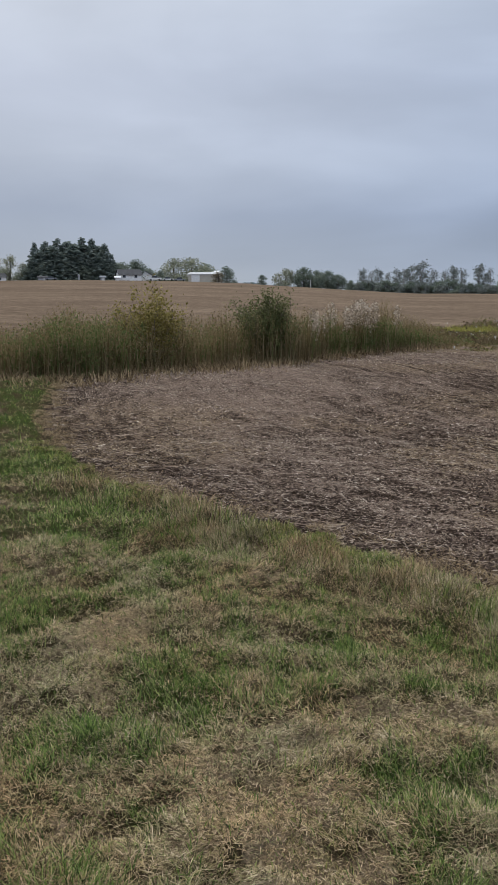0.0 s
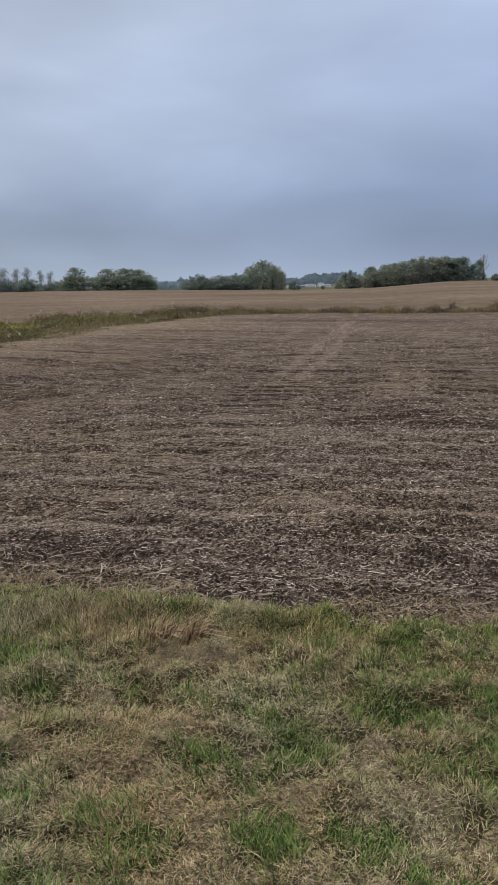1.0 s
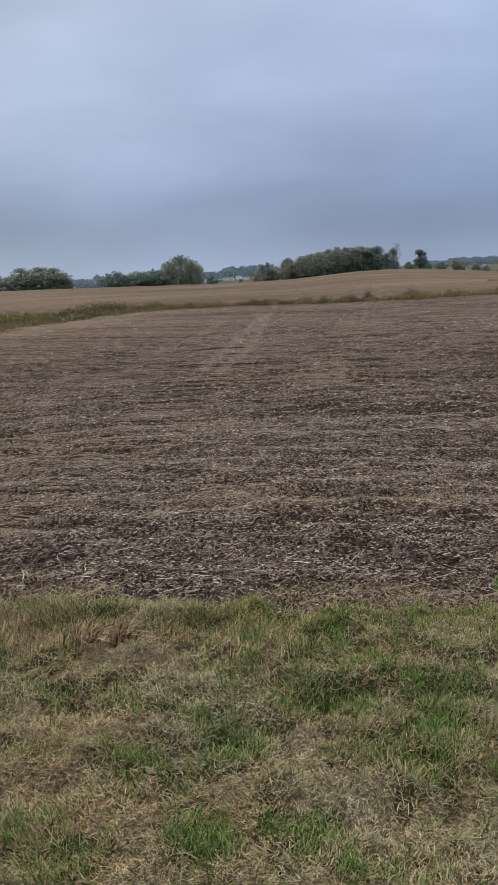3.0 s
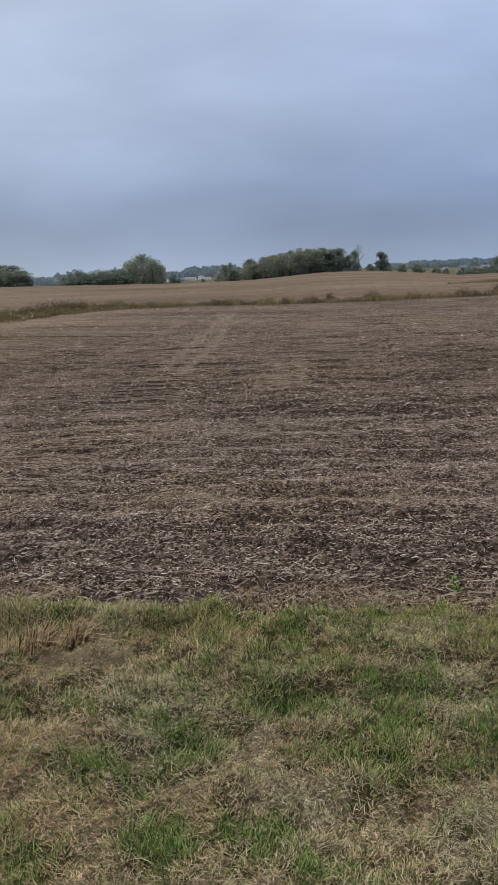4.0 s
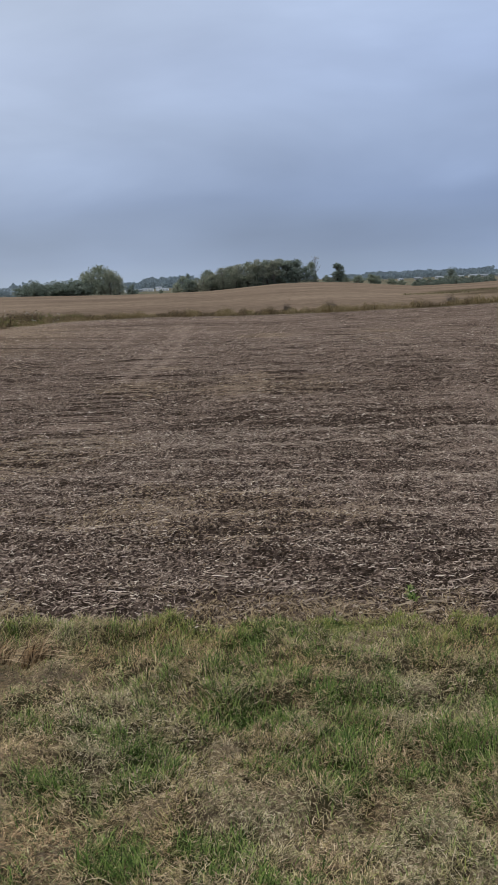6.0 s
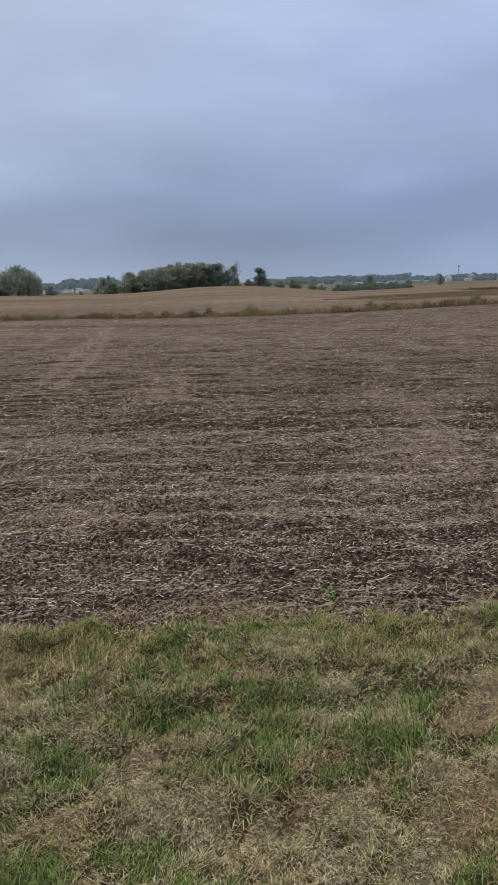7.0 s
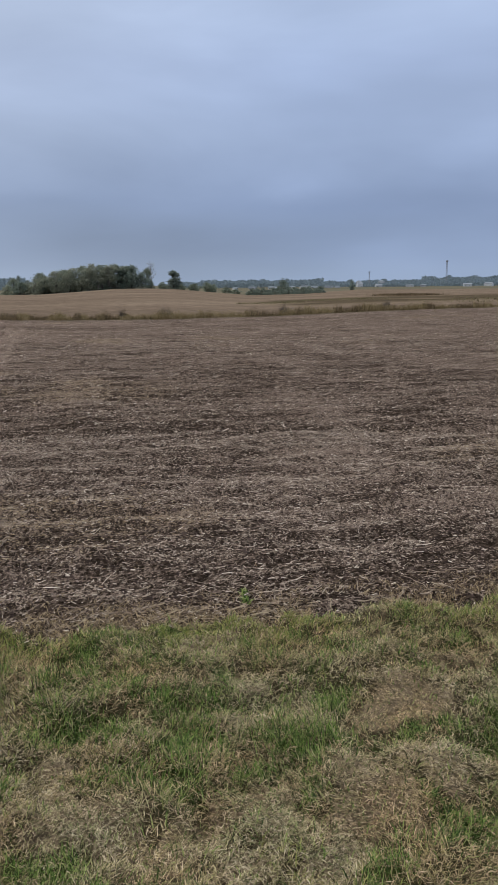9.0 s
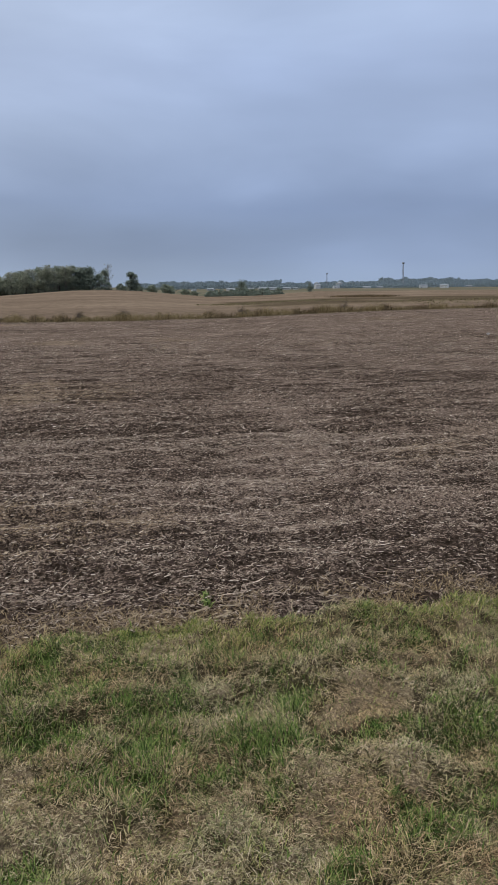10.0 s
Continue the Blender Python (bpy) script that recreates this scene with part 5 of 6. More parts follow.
def build_thicket():
    rng = np.random.default_rng(77)
    az, pos = stalks(rng, -12.2, 24, 6400, 3.2)
    h = thicket_top(az) * rng.uniform(0.45, 1.08, len(az))
    stem = blade_arrays(pos, h, rng.uniform(0.009, 0.018, len(az)), rng.uniform(0, 6.28, len(az)), np.abs(rng.normal(0.14, 0.16, len(az))), rng.uniform(0, 3.1, len(az)))
    side_pos = np.repeat(pos, 8, 0)
    k = rng.uniform(0.15, 1.0, len(side_pos))
    side_pos = side_pos + np.stack([rng.normal(0, 0.05, len(k)), rng.normal(0, 0.05, len(k)), k * np.repeat(h, 8)], 1)
    leaves = leaf_arrays(rng, side_pos, 0.023)
    stuff("thicket_weeds", [stem, leaves], WEED, "tall dried brown weeds in a dense thicket", "weeds")
    az, pos = stalks(rng, -13.5, 24, 5200, 3.6)
    green = np.exp(-((az - 14) / 3.5) ** 2) * 0.75 + 0.12 + 0.9 * np.exp(-((az + 7.5) / 4.0) ** 2)
    keep = rng.uniform(0, 1, len(az)) < green
    az, pos = az[keep], pos[keep]
    h = thicket_top(az) * rng.uniform(0.45, 1.02, len(az)) * np.where(az < -4, 0.72, 1.0)
    stem = blade_arrays(pos, h, rng.uniform(0.012, 0.03, len(az)), rng.uniform(0, 6.28, len(az)), np.abs(rng.normal(0.15, 0.15, len(az))), rng.uniform(0, 3.1, len(az)))
    sp = np.repeat(pos, 11, 0)
    k = rng.uniform(0.15, 0.85, len(sp)) ** 0.6
    sp = sp + np.stack([rng.normal(0, 0.07, len(k)), rng.normal(0, 0.07, len(k)), k * np.repeat(h, 11)], 1)
    stuff("thicket_greens", [stem, leaf_arrays(rng, sp, 0.034)], WEED_GREEN, "green leafy weeds among the dried stalks", "weeds")
    # dead grass at the foot of the thicket
    n = 7000
    az = rng.uniform(-12, 24, n)
    r = spread(az, WEED_RANGE) + rng.normal(0.1, 0.7, n)
    x, y = polar(az, r)
    tuft = fbm(x, y, 1.2, 3, 95)
    h = rng.uniform(0.10, 0.38, n) * (0.3 + 1.1 * tuft) * np.clip(1.2 - np.abs(r - spread(az, WEED_RANGE)) * 0.4, 0.3, 1)
    stuff("thicket_foot_grass", [blade_arrays(np.stack([x, y, land(x, y) - 0.02], 1), h, rng.uniform(0.010, 0.022, n), rng.uniform(0, 6.28, n), np.clip(rng.normal(0.9, 0.35, n), 0.05, 1.45), rng.uniform(0, 3.1, n))], STRAW_DULL,
          "bent dead grass at the foot of the thicket", "grass")
    # pale fluffy seed heads
    n = 1900
    az, pos = stalks(rng, -8.8, -2.2, n, 2.2)
    clustered = fbm(az * 1.6, az * 0 + 8, 1.0, 2, 94) + 0.25 * np.exp(-((az + 6.3) / 1.6) ** 2) > 0.5
    az, pos, n = az[clustered], pos[clustered], int(clustered.sum())
    h = thicket_top(az) * rng.uniform(0.72, 1.10, n)
    pts = np.repeat(pos, 3, 0) + np.stack([rng.normal(0, 0.035, 3 * n), rng.normal(0, 0.035, 3 * n), np.repeat(h, 3) - rng.uniform(0, 0.28, 3 * n)], 1)
    stuff("seed_heads", [leaf_arrays(rng, pts, 0.040)], PLUME, "pale fluffy seed heads on dried weeds", "weeds")
    shrub("yellow_shrub", 9.1, 17.4, 1.92, 1.7, YELLOW_LEAF, 3, 8500, 0.036, "yellowing leafy shrub rising from the thicket")
    shrub("green_shrub", 0.9, 18.9, 1.85, 2.1, SHRUB_LEAF, 4, 19000, 0.030, "dense dark green shrub in the thicket", 0.35)


def build_weed_line():
    rng = np.random.default_rng(78)
    # thin band of dry weeds along the end of the field
    n = 25000
    az = rng.uniform(-76, -21, n)
    ridge = fbm(az * 1.3, az * 0 + 2, 1.0, 3, 71)
    keep = rng.uniform(0, 1, n) < np.clip((ridge - 0.20) * 2.2, 0.25, 1)
    az, ridge = az[keep], ridge[keep]
    r = spread(az, WEED_RANGE) + rng.uniform(-0.2, 2.4, len(az))
    x, y = polar(az, r)
    pos = np.stack([x, y, land(x, y) - 0.03], 1)
    h = (0.22 + 0.32 * np.clip(ridge - 0.3, 0, 1)) * rng.uniform(0.4, 1.3, len(az)) * spread(az, [(-82, 1.0), (-57, 1.35), (-50, 1.0), (-36, 0.85), (-30, 0.75), (-24, 0.65)])
    stem = blade_arrays(pos, h, rng.uniform(0.012, 0.03, len(az)), rng.uniform(0, 6.28, len(az)), np.abs(rng.normal(0.55, 0.4, len(az))), rng.uniform(0, 3.1, len(az)))
    sp = np.repeat(pos, 1, 0)
    k = rng.uniform(0.3, 1.0, len(sp))
    sp = sp + np.stack([rng.normal(0, 0.05, len(k)), rng.normal(0, 0.05, len(k)), k * np.repeat(h, 1)], 1)
    dark = fbm(az * 0.9, az * 0 + 5, 1.0, 3, 72) + rng.normal(0, 0.06, len(az)) > 0.56
    leaf = leaf_arrays(rng, sp, 0.03)
    for name, sel, mat, label in (("field_end_weeds", dark, WEED_BROWN, "dark dried weeds along the end of the field"), ("field_end_grass", ~dark, WEED, "low dry brown grass along the end of the field")):
        picked = [(a.reshape(len(az), -1, 3)[sel].reshape(-1, 3), b[: int(sel.sum()) * (len(b) // len(az))]) for a, b in (stem, leaf)]
        stuff(name, picked, mat, label, "weeds")
    # patchy grass and weeds of the waterway
    n = 30000
    az = rng.uniform(-34, -9, n)
    wide = spread(az, [(-34, 2), (-28, 9), (-20, 16), (-14, 13), (-9, 8)])
    rim = rng.uniform(-0.18, 1, n)
    r = spread(az, WEED_RANGE) + rim * wide
    x, y = polar(az, r)
    pos = np.stack([x, y, land(x, y) - 0.02], 1)
    mound = np.clip((fbm(x, y, 0.55, 3, 81) - 0.48) * 4, 0, 1)
    kind = fbm(x, y, 0.42, 3, 82) + 0.16 * (rim - 0.5) + rng.normal(0, 0.05, n)
    lime = np.zeros(n, bool)
    for cx, cy, rad in LIME_SPOTS:
        lime |= np.hypot(x - cx, y - cy) < rad * rng.uniform(0.5, 1.15, n)
    brown = ~lime & (kind > 0.54)
    tan = ~lime & (kind < 0.45)
    h = np.where(lime, 0.20, np.where(brown, 0.08 + 0.42 * mound, np.where(tan, 0.07 + 0.22 * mound, 0.08 + 0.30 * mound))) * rng.uniform(0.5, 1.4, n) * np.clip((rim + 0.16) * 5, 0.25, 1)
    for name, sel, mat, label in (("lime_grass", lime, LIME_GRASS, "bright yellow-green grass in the field waterway"), ("waterway_grass", ~lime & ~brown & ~tan, ROUGH_GREEN, "olive green grass in the field waterway"),
                                  ("waterway_weeds", brown, WEED_BROWN, "brown dried weeds in the field waterway"), ("waterway_straw", tan, WEED, "pale tan grass in the field waterway")):
        m = int(sel.sum())
        bushy = pos[sel & (mound > 0.35)]
        bushy = bushy + np.stack([rng.normal(0, 0.08, len(bushy)), rng.normal(0, 0.08, len(bushy)), h[sel & (mound > 0.35)] * rng.uniform(0.3, 1.0, len(bushy))], 1)
        stuff(name, [leaf_arrays(rng, bushy, 0.045), blade_arrays(pos[sel], h[sel], rng.uniform(0.012, 0.03, m), rng.uniform(0, 6.28, m), np.clip(rng.normal(0.85, 0.4, m), 0, 1.4), rng.uniform(0, 3.1, m))], mat, label, "grass")
    # little white flower heads among the weeds
    m = 260
    spot = rng.integers(0, n, m)
    spot = spot[(fbm(x[spot], y[spot], 0.5, 2, 86) > 0.52) & (az[spot] < -11)]
    heads = np.repeat(pos[spot] + np.stack([np.zeros(len(spot)), np.zeros(len(spot)), h[spot] * 0.8 + 0.05], 1), 3, 0)
    heads = heads + rng.normal(0, 0.05, heads.shape)
    stuff("white_flowers", [leaf_arrays(rng, heads, 0.035)], PLUME_WHITE, "small white flower heads among the waterway weeds", "flowers")
    # rough grass of the wet hollow past the rise
    n = 9000
    az = rng.uniform(-80, -54.5, n)
    mid = spread(az, [(-80, 105), (-72, 98), (-66, 92), (-60, 84), (-54.5, 74)])
    r = mid + rng.normal(0, 1, n) * spread(az, [(-80, 17), (-64, 15), (-54.5, 8)])
    x, y = polar(az, r)
    tuft = fbm(x, y, 0.09, 3, 84)
    keep = tuft > 0.52
    x, y, tuft, m = x[keep], y[keep], tuft[keep], int(keep.sum())
    h = (0.05 + 1.0 * (tuft - 0.52)) * rng.uniform(0.5, 1.3, m)
    stuff("hollow_grass", [blade_arrays(np.stack([x, y, land(x, y) - 0.03], 1), h, rng.uniform(0.05, 0.11, m), rng.uniform(0, 6.28, m), np.clip(rng.normal(1.0, 0.3, m), 0, 1.4), rng.uniform(0, 3.1, m))], ROUGH_GRASS,
          "rough olive grass in the wet hollow past the rise", "grass")
    n = 2600
    az, r = rng.normal(-66.3, 1.0, n), rng.normal(122, 3.0, n)
    x, y = polar(az, r)
    stuff("hollow_weeds", [blade_arrays(np.stack([x, y, land(x, y) - 0.03], 1), rng.uniform(0.10, 0.42, n), rng.uniform(0.05, 0.12, n), rng.uniform(0, 6.28, n), np.abs(rng.normal(0.6, 0.4, n)), rng.uniform(0, 3.1, n))], WEED_BROWN,
          "patch of dark brown weeds out in the field", "weeds")
    # a few taller clumps
    for az0, top, w, seed in ((-49.55, 0.58, 0.8, 1), (-46.6, 0.5, 0.4, 2), (-57.9, 0.66, 1.0, 5), (-64.9, 0.75, 0.7, 7)):
        shrub("weed_clump", az0, float(spread(az0, WEED_RANGE)) + 1.0, top, w, WEED_BROWN, 100 + seed, 200, 0.03, "clump of dark dried weeds at the field end", 0.3)


build_thicket()
build_weed_line()


# ---- crop residue and clods on the tilled field ----
HUSK_X, HUSK_Y = 6.53, 1.61

def chip_arrays(pos, length, width, heading, tilt):
    """Small far-off bits of residue: two-sided roofs of four triangles."""
    n = len(pos)
    d = np.stack([np.cos(heading) * np.cos(tilt), np.sin(heading) * np.cos(tilt), np.sin(tilt)], 1) * (length * 0.5)[:, None]
    s = np.stack([-np.sin(heading), np.cos(heading), np.zeros(n)], 1) * (width * 0.5)[:, None]
    up = np.array([0.0, 0.0, 1.0]) * (width * 0.6)[:, None]
    v = np.stack([pos - d - s, pos - d * 0.9 + up, pos - d + s, pos + d - s * 0.7, pos + d * 0.9 + up, pos + d + s * 0.7], 1).reshape(-1, 3)
    f = (np.arange(n)[:, None, None] * 6 + np.array([[0, 3, 4], [0, 4, 1], [1, 4, 5], [1, 5, 2]])[None]).reshape(-1, 3)
    return v, f


def flake_arrays(pos, length, width, heading, tilt, roll):
    """Bits of husk too far off to show their fold: tilted leaves of two triangles."""
    d = np.stack([np.cos(heading) * np.cos(tilt), np.sin(heading) * np.cos(tilt), np.sin(tilt)], 1) * (length * 0.5)[:, None]
    s = np.stack([-np.sin(heading) * np.cos(roll), np.cos(heading) * np.cos(roll), np.sin(roll)], 1) * (width * 0.5)[:, None]
    v = np.stack([pos - d - s, pos + d - s * 0.6, pos + d + s * 0.6, pos - d + s], 1).reshape(-1, 3)
    f = (np.arange(len(pos))[:, None, None] * 4 + np.array([[0, 1, 2], [0, 2, 3]])[None]).reshape(-1, 3)
    return v, f


def build_residue():
    rng = np.random.default_rng(55)
    chunks = []
    rows = -0.785
    yellow = []
    for n, r0, r1, size in ((520000, 3.3, 9.0, 0.0050), (350000, 8.0, 24.0, 0.0098), (160000, 18.0, 52.0, 0.0185)):
        x, y = scatter(rng, n, -76.5, 15, r0, r1, 0.55)
        u, v = edge_place(x, y)
        heap = 0.55 * fbm(u * 9.0, v * 5.0, 1.0, 3, 33) + 0.45 * fbm(u * 6.5, v * 1.1, 1.0, 3, 40) + 0.16 * (fbm(u * 1.2, v * 0.45, 1.0, 3, 34) - 0.5) + 0.30 * (fbm(u * 1.9, v * 0.16, 1.0, 3, 38) - 0.5)
        keep = in_field(x, y) & (rng.uniform(0, 1, n) < np.clip((heap - 0.30) * 2.8, 0.22, 1.0) * (0.58 + 0.80 * chaff_cover(x, y)) * np.clip(0.60 + 0.40 * u, 0, 1))
        x, y = x[keep], y[keep]
        m = len(x)
        z = land(x, y) + furrow(x, y) + 0.010
        length = np.clip(rng.lognormal(math.log((2.8 if size < 0.006 else 2.3) * size), 0.45, m), 0.007, 0.08)
        stalky = (rng.uniform(0, 1, m) < 0.012) & (size < 0.006)
        length = np.where(stalky, rng.uniform(0.04, 0.10, m), length)
        width = rng.uniform(0.55, 1.35, m) * size
        heading = np.where(rng.uniform(0, 1, m) < 0.45, rng.normal(rows, 0.5, m), rng.uniform(0, 6.283, m))
        pos = np.stack([x, y, z], 1)
        golden = rng.uniform(0, 1, m) < dryness(x, y)
        big = (length > 0.022) & (size < 0.006)
        for sel, out in ((~golden, chunks), (golden, yellow)):
            a, b, c = sel & stalky, sel & big & ~stalky, sel & ~big & ~stalky
            k = int(c.sum())
            out.append(flake_arrays(pos[c], length[c], width[c], heading[c], rng.normal(0.08, 0.28, k), rng.uniform(-0.85, 0.85, k)))
            out.append(chip_arrays(pos[b], length[b], width[b], heading[b], rng.normal(0.06, 0.26, b.sum())))
            out.append(straw_arrays(pos[a], length[a], width[a], heading[a], rng.normal(0.06, 0.20, a.sum()), rng.normal(0, 0.35, a.sum())))
    stuff("crop_residue", chunks, RESIDUE, "chopped pale stalks and husks strewn over the soil", "crop residue")
    stuff("yellow_residue", yellow, RESIDUE_DRY, "patches of yellow chopped straw lying on the soil", "crop residue")
    # longer stalks where the field meets the verge
    n = 1300
    ex, ey = np.array(FIELD_EDGE)[:13].T
    s = np.concatenate([[0], np.cumsum(np.hypot(np.diff(ex), np.diff(ey)))])
    along = rng.uniform(0, 17.0, n)
    off = np.abs(rng.normal(0.10, 0.22, n))
    x, y = np.interp(along, s, ex) + off, np.interp(along, s, ey) + off
    z = land(x, y) + furrow(x, y) + rng.uniform(0.012, 0.035, n)
    stuff("edge_stalks", [straw_arrays(np.stack([x, y, z], 1), rng.uniform(0.02, 0.12, n), rng.uniform(0.003, 0.009, n), rng.normal(rows, 0.7, n), rng.normal(0.04, 0.14, n), rng.normal(0, 0.2, n))], RESIDUE,
          "longer broken stalks along the edge of the field", "crop residue")
    # brown dead grass that creeps from the verge on to the soil
    n = 32000
    along = rng.uniform(0, 17.0, n)
    off = np.abs(rng.normal(0.0, 0.16, n)) - 0.08
    x, y = np.interp(along, s, ex) + off - 0.06, np.interp(along, s, ey) + off - 0.06
    patch = fbm(x, y, 1.8, 3, 97) > 0.36
    x, y = x[patch], y[patch]
    n = len(x)
    stuff("edge_thatch", [blade_arrays(np.stack([x, y, land(x, y) + np.where(in_field(x, y), furrow(x, y), tussock(x, y)) + 0.006], 1), rng.uniform(0.025, 0.075, n), rng.uniform(0.0022, 0.0048, n), rng.uniform(0, 6.283, n), np.clip(rng.normal(1.42, 0.16, n), 0.6, 1.55), rng.uniform(0.4, 2.7, n))], STRAW_DULL,
          "brown dead grass along the edge of the soil", "grass")
    # clods
    n = 15000
    x, y = scatter(rng, n, -80, 18, 3.4, 7.5, 0.6)
    keep = in_field(x, y)
    x, y = x[keep], y[keep]
    m = len(x)
    z = land(x, y) + furrow(x, y)
    size = np.clip(rng.lognormal(math.log(0.009), 0.45, m), 0.004, 0.026)
    corner = np.array([[1, 0, 0], [0, 1, 0], [-1, 0, 0], [0, -1, 0], [0, 0, 0.8], [0, 0, -0.6]])
    v = (np.stack([x, y, z], 1)[:, None] + (corner[None] + rng.normal(0, 0.22, (m, 6, 3))) * size[:, None, None]).reshape(-1, 3)
    f = (np.arange(m)[:, None, None] * 6 + np.array([[0, 1, 4], [1, 2, 4], [2, 3, 4], [3, 0, 4]])[None]).reshape(-1, 3)
    stuff("soil_clods", [(v, f)], CLOD, "dark crumbled clods of tilled soil", "soil")
    # a pale stone lying out on the field
    bm = bmesh.new()
    bmesh.ops.create_icosphere(bm, subdivisions=2, radius=0.065)
    for vert in bm.verts:
        vert.co *= 0.8 + 0.35 * noise.noise(vert.co * 9.0)
        vert.co.z *= 0.6
    stone = part("field_stone", bm, STONE)
    stone.location = (25.2, 6.9, land1(25.2, 6.9) + 0.03)
    bm = bmesh.new()
    rows_of = []
    for k in range(7):
        s = k / 6
        half = 0.028 * math.sin(math.pi * (0.12 + 0.80 * s))
        rows_of.append([bm.verts.new((half * c, 0.05 * s * (1 - abs(c) * 0.2), 0.085 * s * (1 - 0.2 * s) + 0.012 * abs(c))) for c in (-1, -0.4, 0.4, 1)])
    for lo, hi in zip(rows_of, rows_of[1:]):
        for c in range(3):
            bm.faces.new((lo[c], lo[c + 1], hi[c + 1], hi[c]))
    bmesh.ops.solidify(bm, geom=bm.faces[:], thickness=0.003)
    husk = part("pale_husk", bm, WHITE_PAINT)
    husk.matrix_basis = Matrix.Translation((HUSK_X, HUSK_Y, land1(HUSK_X, HUSK_Y) + float(furrow(np.array([HUSK_X]), np.array([HUSK_Y]))[0]))) @ Matrix.Rotation(radians(200), 4, "Z")
    tagged(husk, "curled white husk standing up from the tilled soil", "husk")
    tagged(stone, "pale rounded stone lying on the tilled field", "stone")


# ---- grass of the verge ----
def build_grass():
    rng = np.random.default_rng(66)
    green, olive, straw, lime = [], [], [], []
    for n, r0, r1, size in ((840000, 1.8, 5.4, 1.0), (90000, 5.0, 9.0, 1.4), (40000, 8.5, 17.0, 2.2)):
        x, y = scatter(rng, n, -80 if r0 < 4 else -4, 27, r0, r1, 0.7)
        gap = np.clip(0.70 + 3.0 * (fbm(x, y, 13.0, 2, 48) - 0.39), 0.42, 1)
        keep = ~in_field(x, y) & (rng.uniform(0, 1, n) < np.maximum(gap, np.clip((0.25 - lushness(x, y)) * 6, 0, 1)))
        x, y = x[keep], y[keep]
        m = len(x)
        hump = tussock(x, y)
        pos = np.stack([x, y, land(x, y) + hump + 0.004 + 0.016 * rng.uniform(0, 1, m) ** 2], 1)
        lush = lushness(x, y)
        edge, _ = edge_place(x, y)
        rim = np.exp(-(edge / 0.40) ** 2)
        long_rim = np.exp(-((edge - 0.42) / 0.28) ** 2) * np.clip((2.4 - x) / 1.2, 0, 1) * np.clip((9 - y) / 3, 0, 1)
        long_rim = long_rim * np.clip((fbm(x, y, 1.7, 3, 46) - 0.38) * 4, 0, 1)
        u = rng.uniform(0, 1, m)
        is_green = u < (0.03 + 0.82 * np.clip(lush - 0.35, 0, 1)) * (1 - 0.6 * long_rim) * (1 - 0.5 * rim)
        is_olive = ~is_green & (u < 0.40 + 0.40 * lush + 0.25 * rim - 0.30 * long_rim)
        is_straw = ~is_green & ~is_olive
        limey = np.clip(1.2 * np.exp(-((edge - 0.22) / 0.22) ** 2) * (fbm(x, y, 1.5, 3, 98) - 0.25) * 2 + 0.5 * np.clip(fbm(x, y, 2.2, 3, 99) - 0.56, 0, 1), 0, 0.8) * (1 - long_rim)
        is_lime = is_olive & (rng.uniform(0, 1, m) < limey)
        is_olive = is_olive & ~is_lime
        tall = np.maximum(0.60 + 0.65 * fbm(x, y, 2.1, 2, 43) + 3.0 * hump, 0.6) * (1 + 1.7 * long_rim) * (1 - 0.30 * np.exp(-(edge / 0.2) ** 2))
        flat = np.clip((0.16 - lush) * 7, 0, 1)
        tall = tall * (1 - 0.35 * flat)
        comb = 9.0 * fbm(x, y, 2.6, 2, 45) + rng.normal(0, 1.7, m)
        for sel, out, h0, h1, lean, w, curl in ((is_green, green, 0.026, 0.074, 0.70, 0.0027, 0.35), (is_lime, lime, 0.024, 0.060, 0.85, 0.0024, 0.3)):
            k = int(sel.sum())
            out.append(blade_arrays(pos[sel], rng.uniform(h0, h1, k) * tall[sel] * size ** 0.35, rng.uniform(0.7, 1.4, k) * w * size, comb[sel],
                                    np.clip(rng.normal(lean - 0.40 * long_rim[sel], 0.26, k), 0.05, 1.55), rng.uniform(0.4, 2.7, k), curl))
        for sel, out, h0, h1, lean, w in ((is_olive, olive, 0.020, 0.058, 1.10, 0.0024), (is_straw, straw, 0.018, 0.072, 1.40, 0.0021)):
            k = int(sel.sum())
            out.append(mat_arrays(pos[sel], rng.uniform(h0, h1, k) * tall[sel] * size ** 0.35, rng.uniform(0.6, 1.4, k) * w * size, comb[sel],
                                  np.clip(rng.normal(lean - 0.55 * long_rim[sel] + 0.14 * flat[sel], 0.28 - 0.16 * flat[sel], k), 0.05, 1.56), rng.normal(0, 1.0, k)))
    stuff("green_grass", green, GREEN_BLADE, "fresh green grass tufts on the verge", "grass")
    stuff("olive_grass", olive, OLIVE_BLADE, "fading olive grass on the verge", "grass")
    stuff("lime_tufts", lime, LIME_BLADE, "yellow-green grass tufts along the verge", "grass")
    stuff("dry_grass", straw, STRAW, "matted dry straw-coloured grass on the verge", "grass")



# ---- single pieces along the edge of the field ----
def soil_top(x, y):
    a, b = np.array([float(x)]), np.array([float(y)])
    return float((land(a, b) + np.where(in_field(a, b), furrow(a, b), tussock(a, b)))[0])


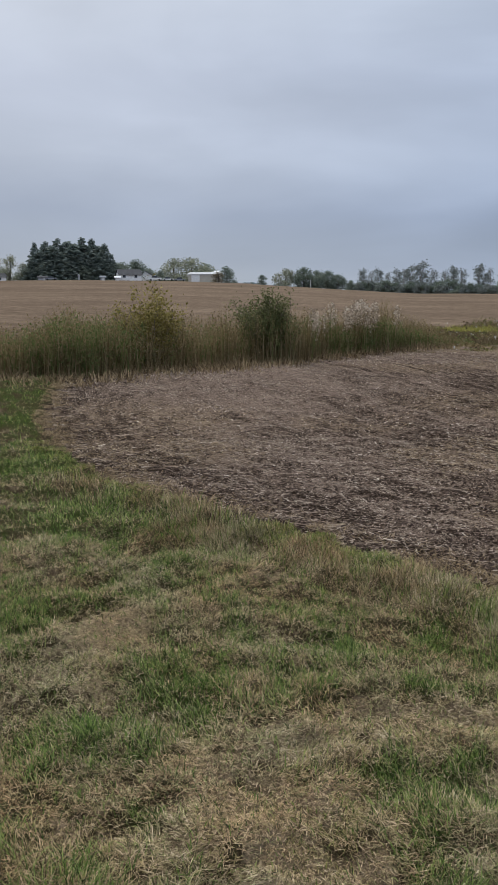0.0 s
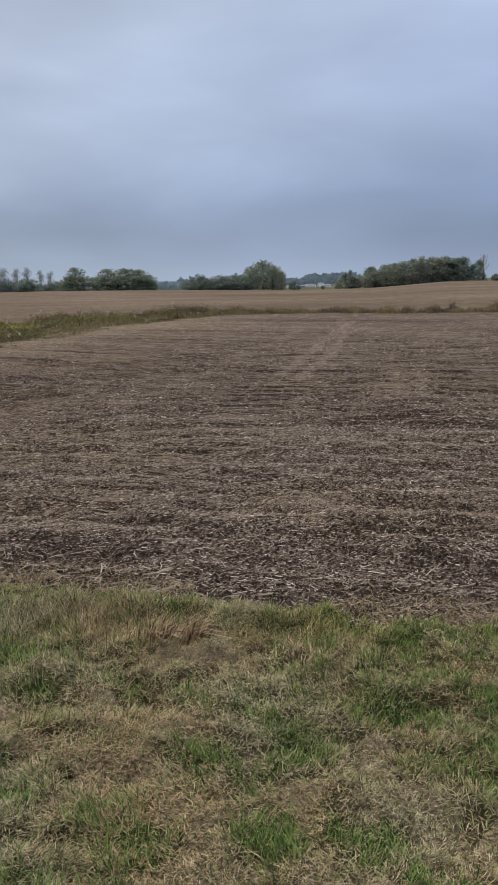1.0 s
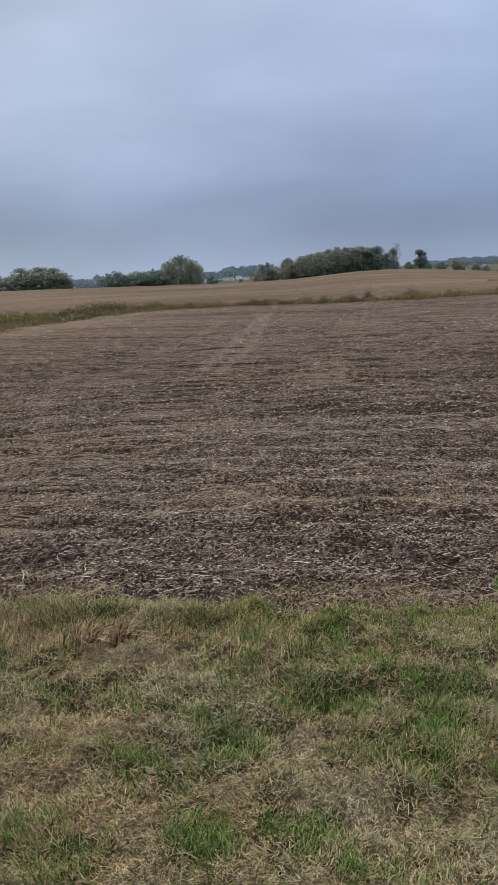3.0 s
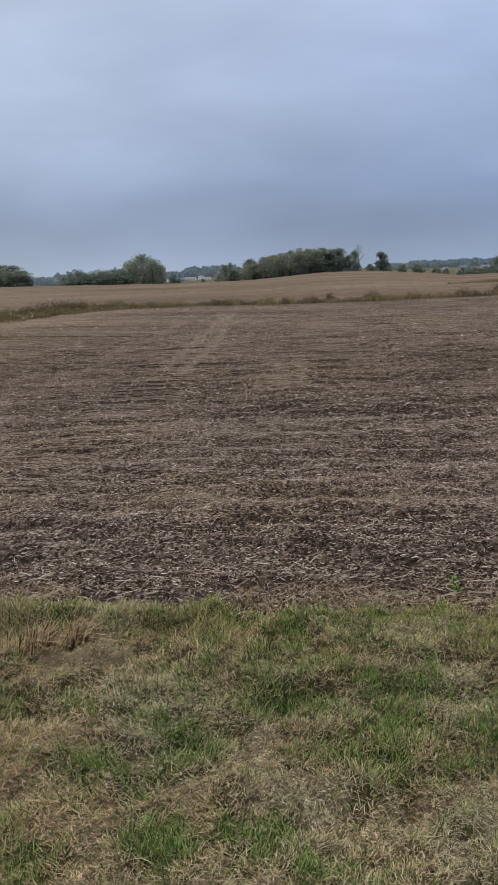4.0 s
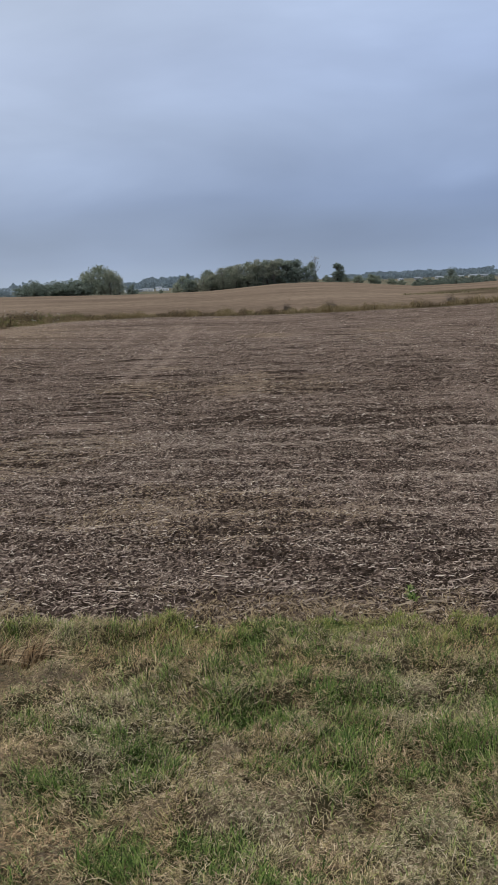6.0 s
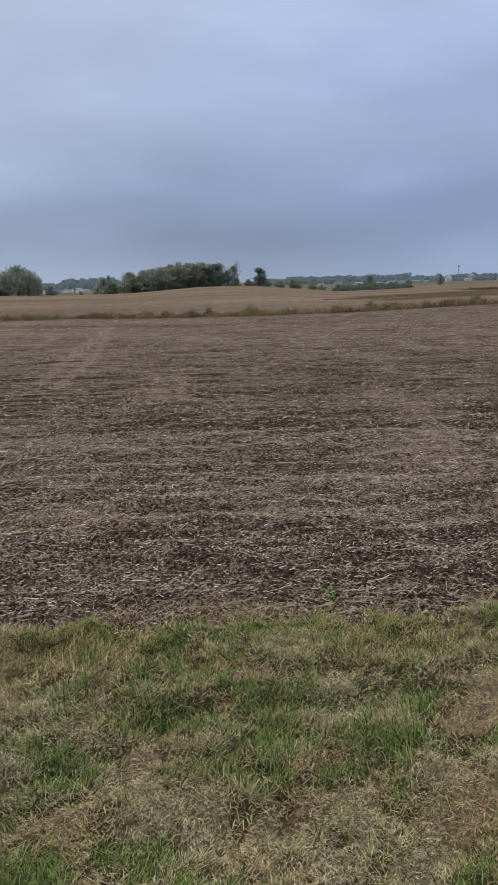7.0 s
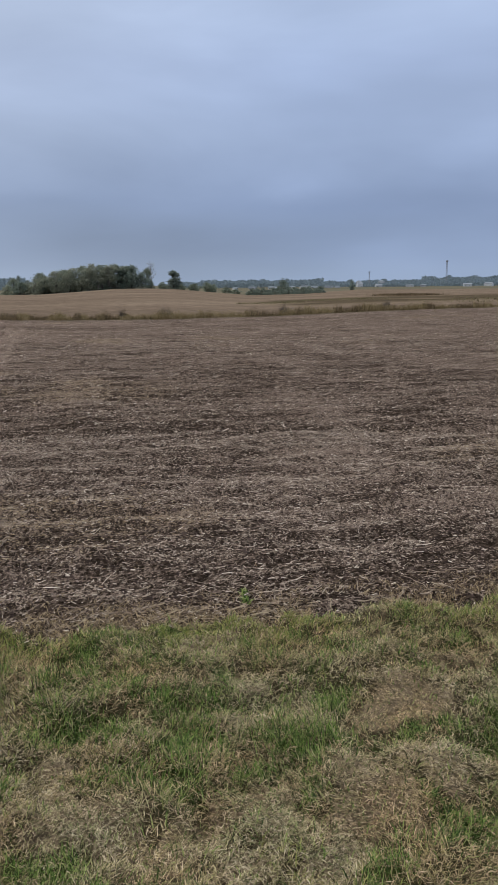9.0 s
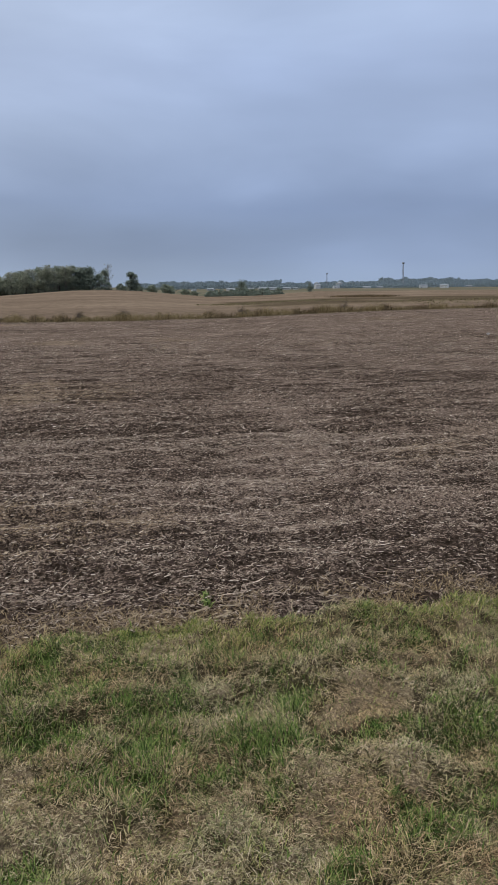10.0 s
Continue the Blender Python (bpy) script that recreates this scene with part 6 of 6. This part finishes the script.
def broken_stalk(seed):
    """A thick piece of stalk: a bent tube with a swollen joint and a frayed strip of husk."""
    rng = np.random.default_rng(seed)
    root = new("broken_stalk")
    n, rad = 7, 0.0062
    line = [((k / (n - 1) - 0.5) * 0.11, 0.008 * math.sin(k * 0.8 + seed), 0.007 + 0.002 * k * rng.uniform(0.5, 1.0)) for k in range(n)]
    swell = [rad * (1.35 if k == 2 + seed % 3 else 1.0) * (1 - 0.05 * k) for k in range(n)]
    v, f = tube_arrays(line, swell, 7)
    ob = new("stem", mesh_from_arrays("stem", v, f, RESIDUE_PALE))
    ob.parent = root
    m = 5
    v, f = straw_arrays(np.array([line[-1]] * m) + rng.normal(0, 0.004, (m, 3)), rng.uniform(0.025, 0.06, m), rng.uniform(0.004, 0.009, m), rng.normal(0, 0.5, m), rng.normal(0.15, 0.2, m), rng.normal(0, 0.5, m))
    ob = new("husk", mesh_from_arrays("husk", v, f, RESIDUE_PALE))
    ob.parent = root
    return tagged(root, "broken pale stalk lying at the edge of the soil", "stalk", "broken stalks along the field edge")


def straw_tuft(x, y, seed, blades, reach, heading):
    """Long dead grass that leans over from one root."""
    rng = np.random.default_rng(seed)
    root = new("straw_tuft")
    pos = np.stack([rng.normal(0, 0.035, blades), rng.normal(0, 0.035, blades), np.zeros(blades)], 1)
    v, f = blade_arrays(pos, rng.uniform(0.5, 1.1, blades) * reach, rng.uniform(0.004, 0.0075, blades), rng.normal(heading, 0.6, blades), np.clip(rng.normal(0.95, 0.3, blades), 0.1, 1.5), rng.uniform(0.6, 2.5, blades), 0.45)
    ob = new("straw", mesh_from_arrays("straw", v, f, STRAW))
    ob.parent = root
    root.location = (x, y, soil_top(x, y))
    return tagged(root, "tuft of long dead straw leaning over the verge", "grass tuft", "straw tufts")


def field_weed(x, y, seed, size):
    """A small rosette of fresh leaves growing out of the soil."""
    rng = np.random.default_rng(seed)
    root = new("field_weed")
    n = 26
    v, f = blade_arrays(np.stack([rng.normal(0, 0.012, n), rng.normal(0, 0.012, n), np.zeros(n)], 1), rng.uniform(0.5, 1.0, n) * size, rng.uniform(0.007, 0.012, n), rng.uniform(0, 6.283, n), np.clip(rng.normal(0.8, 0.3, n), 0.1, 1.4), rng.uniform(1.2, 1.9, n), 0.5)
    ob = new("foliage", mesh_from_arrays("foliage", v, f, GREEN_BLADE))
    ob.parent = root
    root.location = (x, y, soil_top(x, y))
    return tagged(root, "small green weed sprouting at the edge of the soil", "weed", "field edge weeds")


def build_edge_pieces():
    rng = np.random.default_rng(58)
    ex, ey = np.array(FIELD_EDGE)[:13].T
    s = np.concatenate([[0], np.cumsum(np.hypot(np.diff(ex), np.diff(ey)))])
    models = [broken_stalk(k) for k in (1, 2, 3)]
    for k in range(84):
        along = rng.uniform(7.5, 16.6)
        off = abs(rng.normal(-0.02, 0.13)) - 0.06
        x, y = float(np.interp(along, s, ex)) + off, float(np.interp(along, s, ey)) + off
        scale = rng.uniform(0.45, 1.15)
        m = Matrix.Translation((x, y, soil_top(x, y) + 0.004)) @ Matrix.Rotation(rng.normal(-0.785, 0.6), 4, "Z") @ Matrix.Rotation(rng.normal(0, 0.12), 4, "Y") @ Matrix.Diagonal((scale, scale * 0.9, scale * 0.9, 1))
        if k < 3:
            models[k].matrix_basis = m
        else:
            copy_thing(models[k % 3], m)
    for x, y, seed, blades, reach, heading in ((TUFTS[0] + (1, 130, 0.22, -0.9)), (TUFTS[1] + (2, 110, 0.24, -0.6))):
        straw_tuft(x, y, seed, blades, reach, heading)
    for k, (x, y, size) in enumerate(WEEDS):
        field_weed(x, y, 20 + k, size)


TUFTS = [(1.43, 3.10), (1.58, 3.05)]
WEEDS = [(3.27, 2.23, 0.07), (3.35, 2.30, 0.05), (3.55, 1.60, 0.05)]
build_residue()
build_grass()
build_edge_pieces()
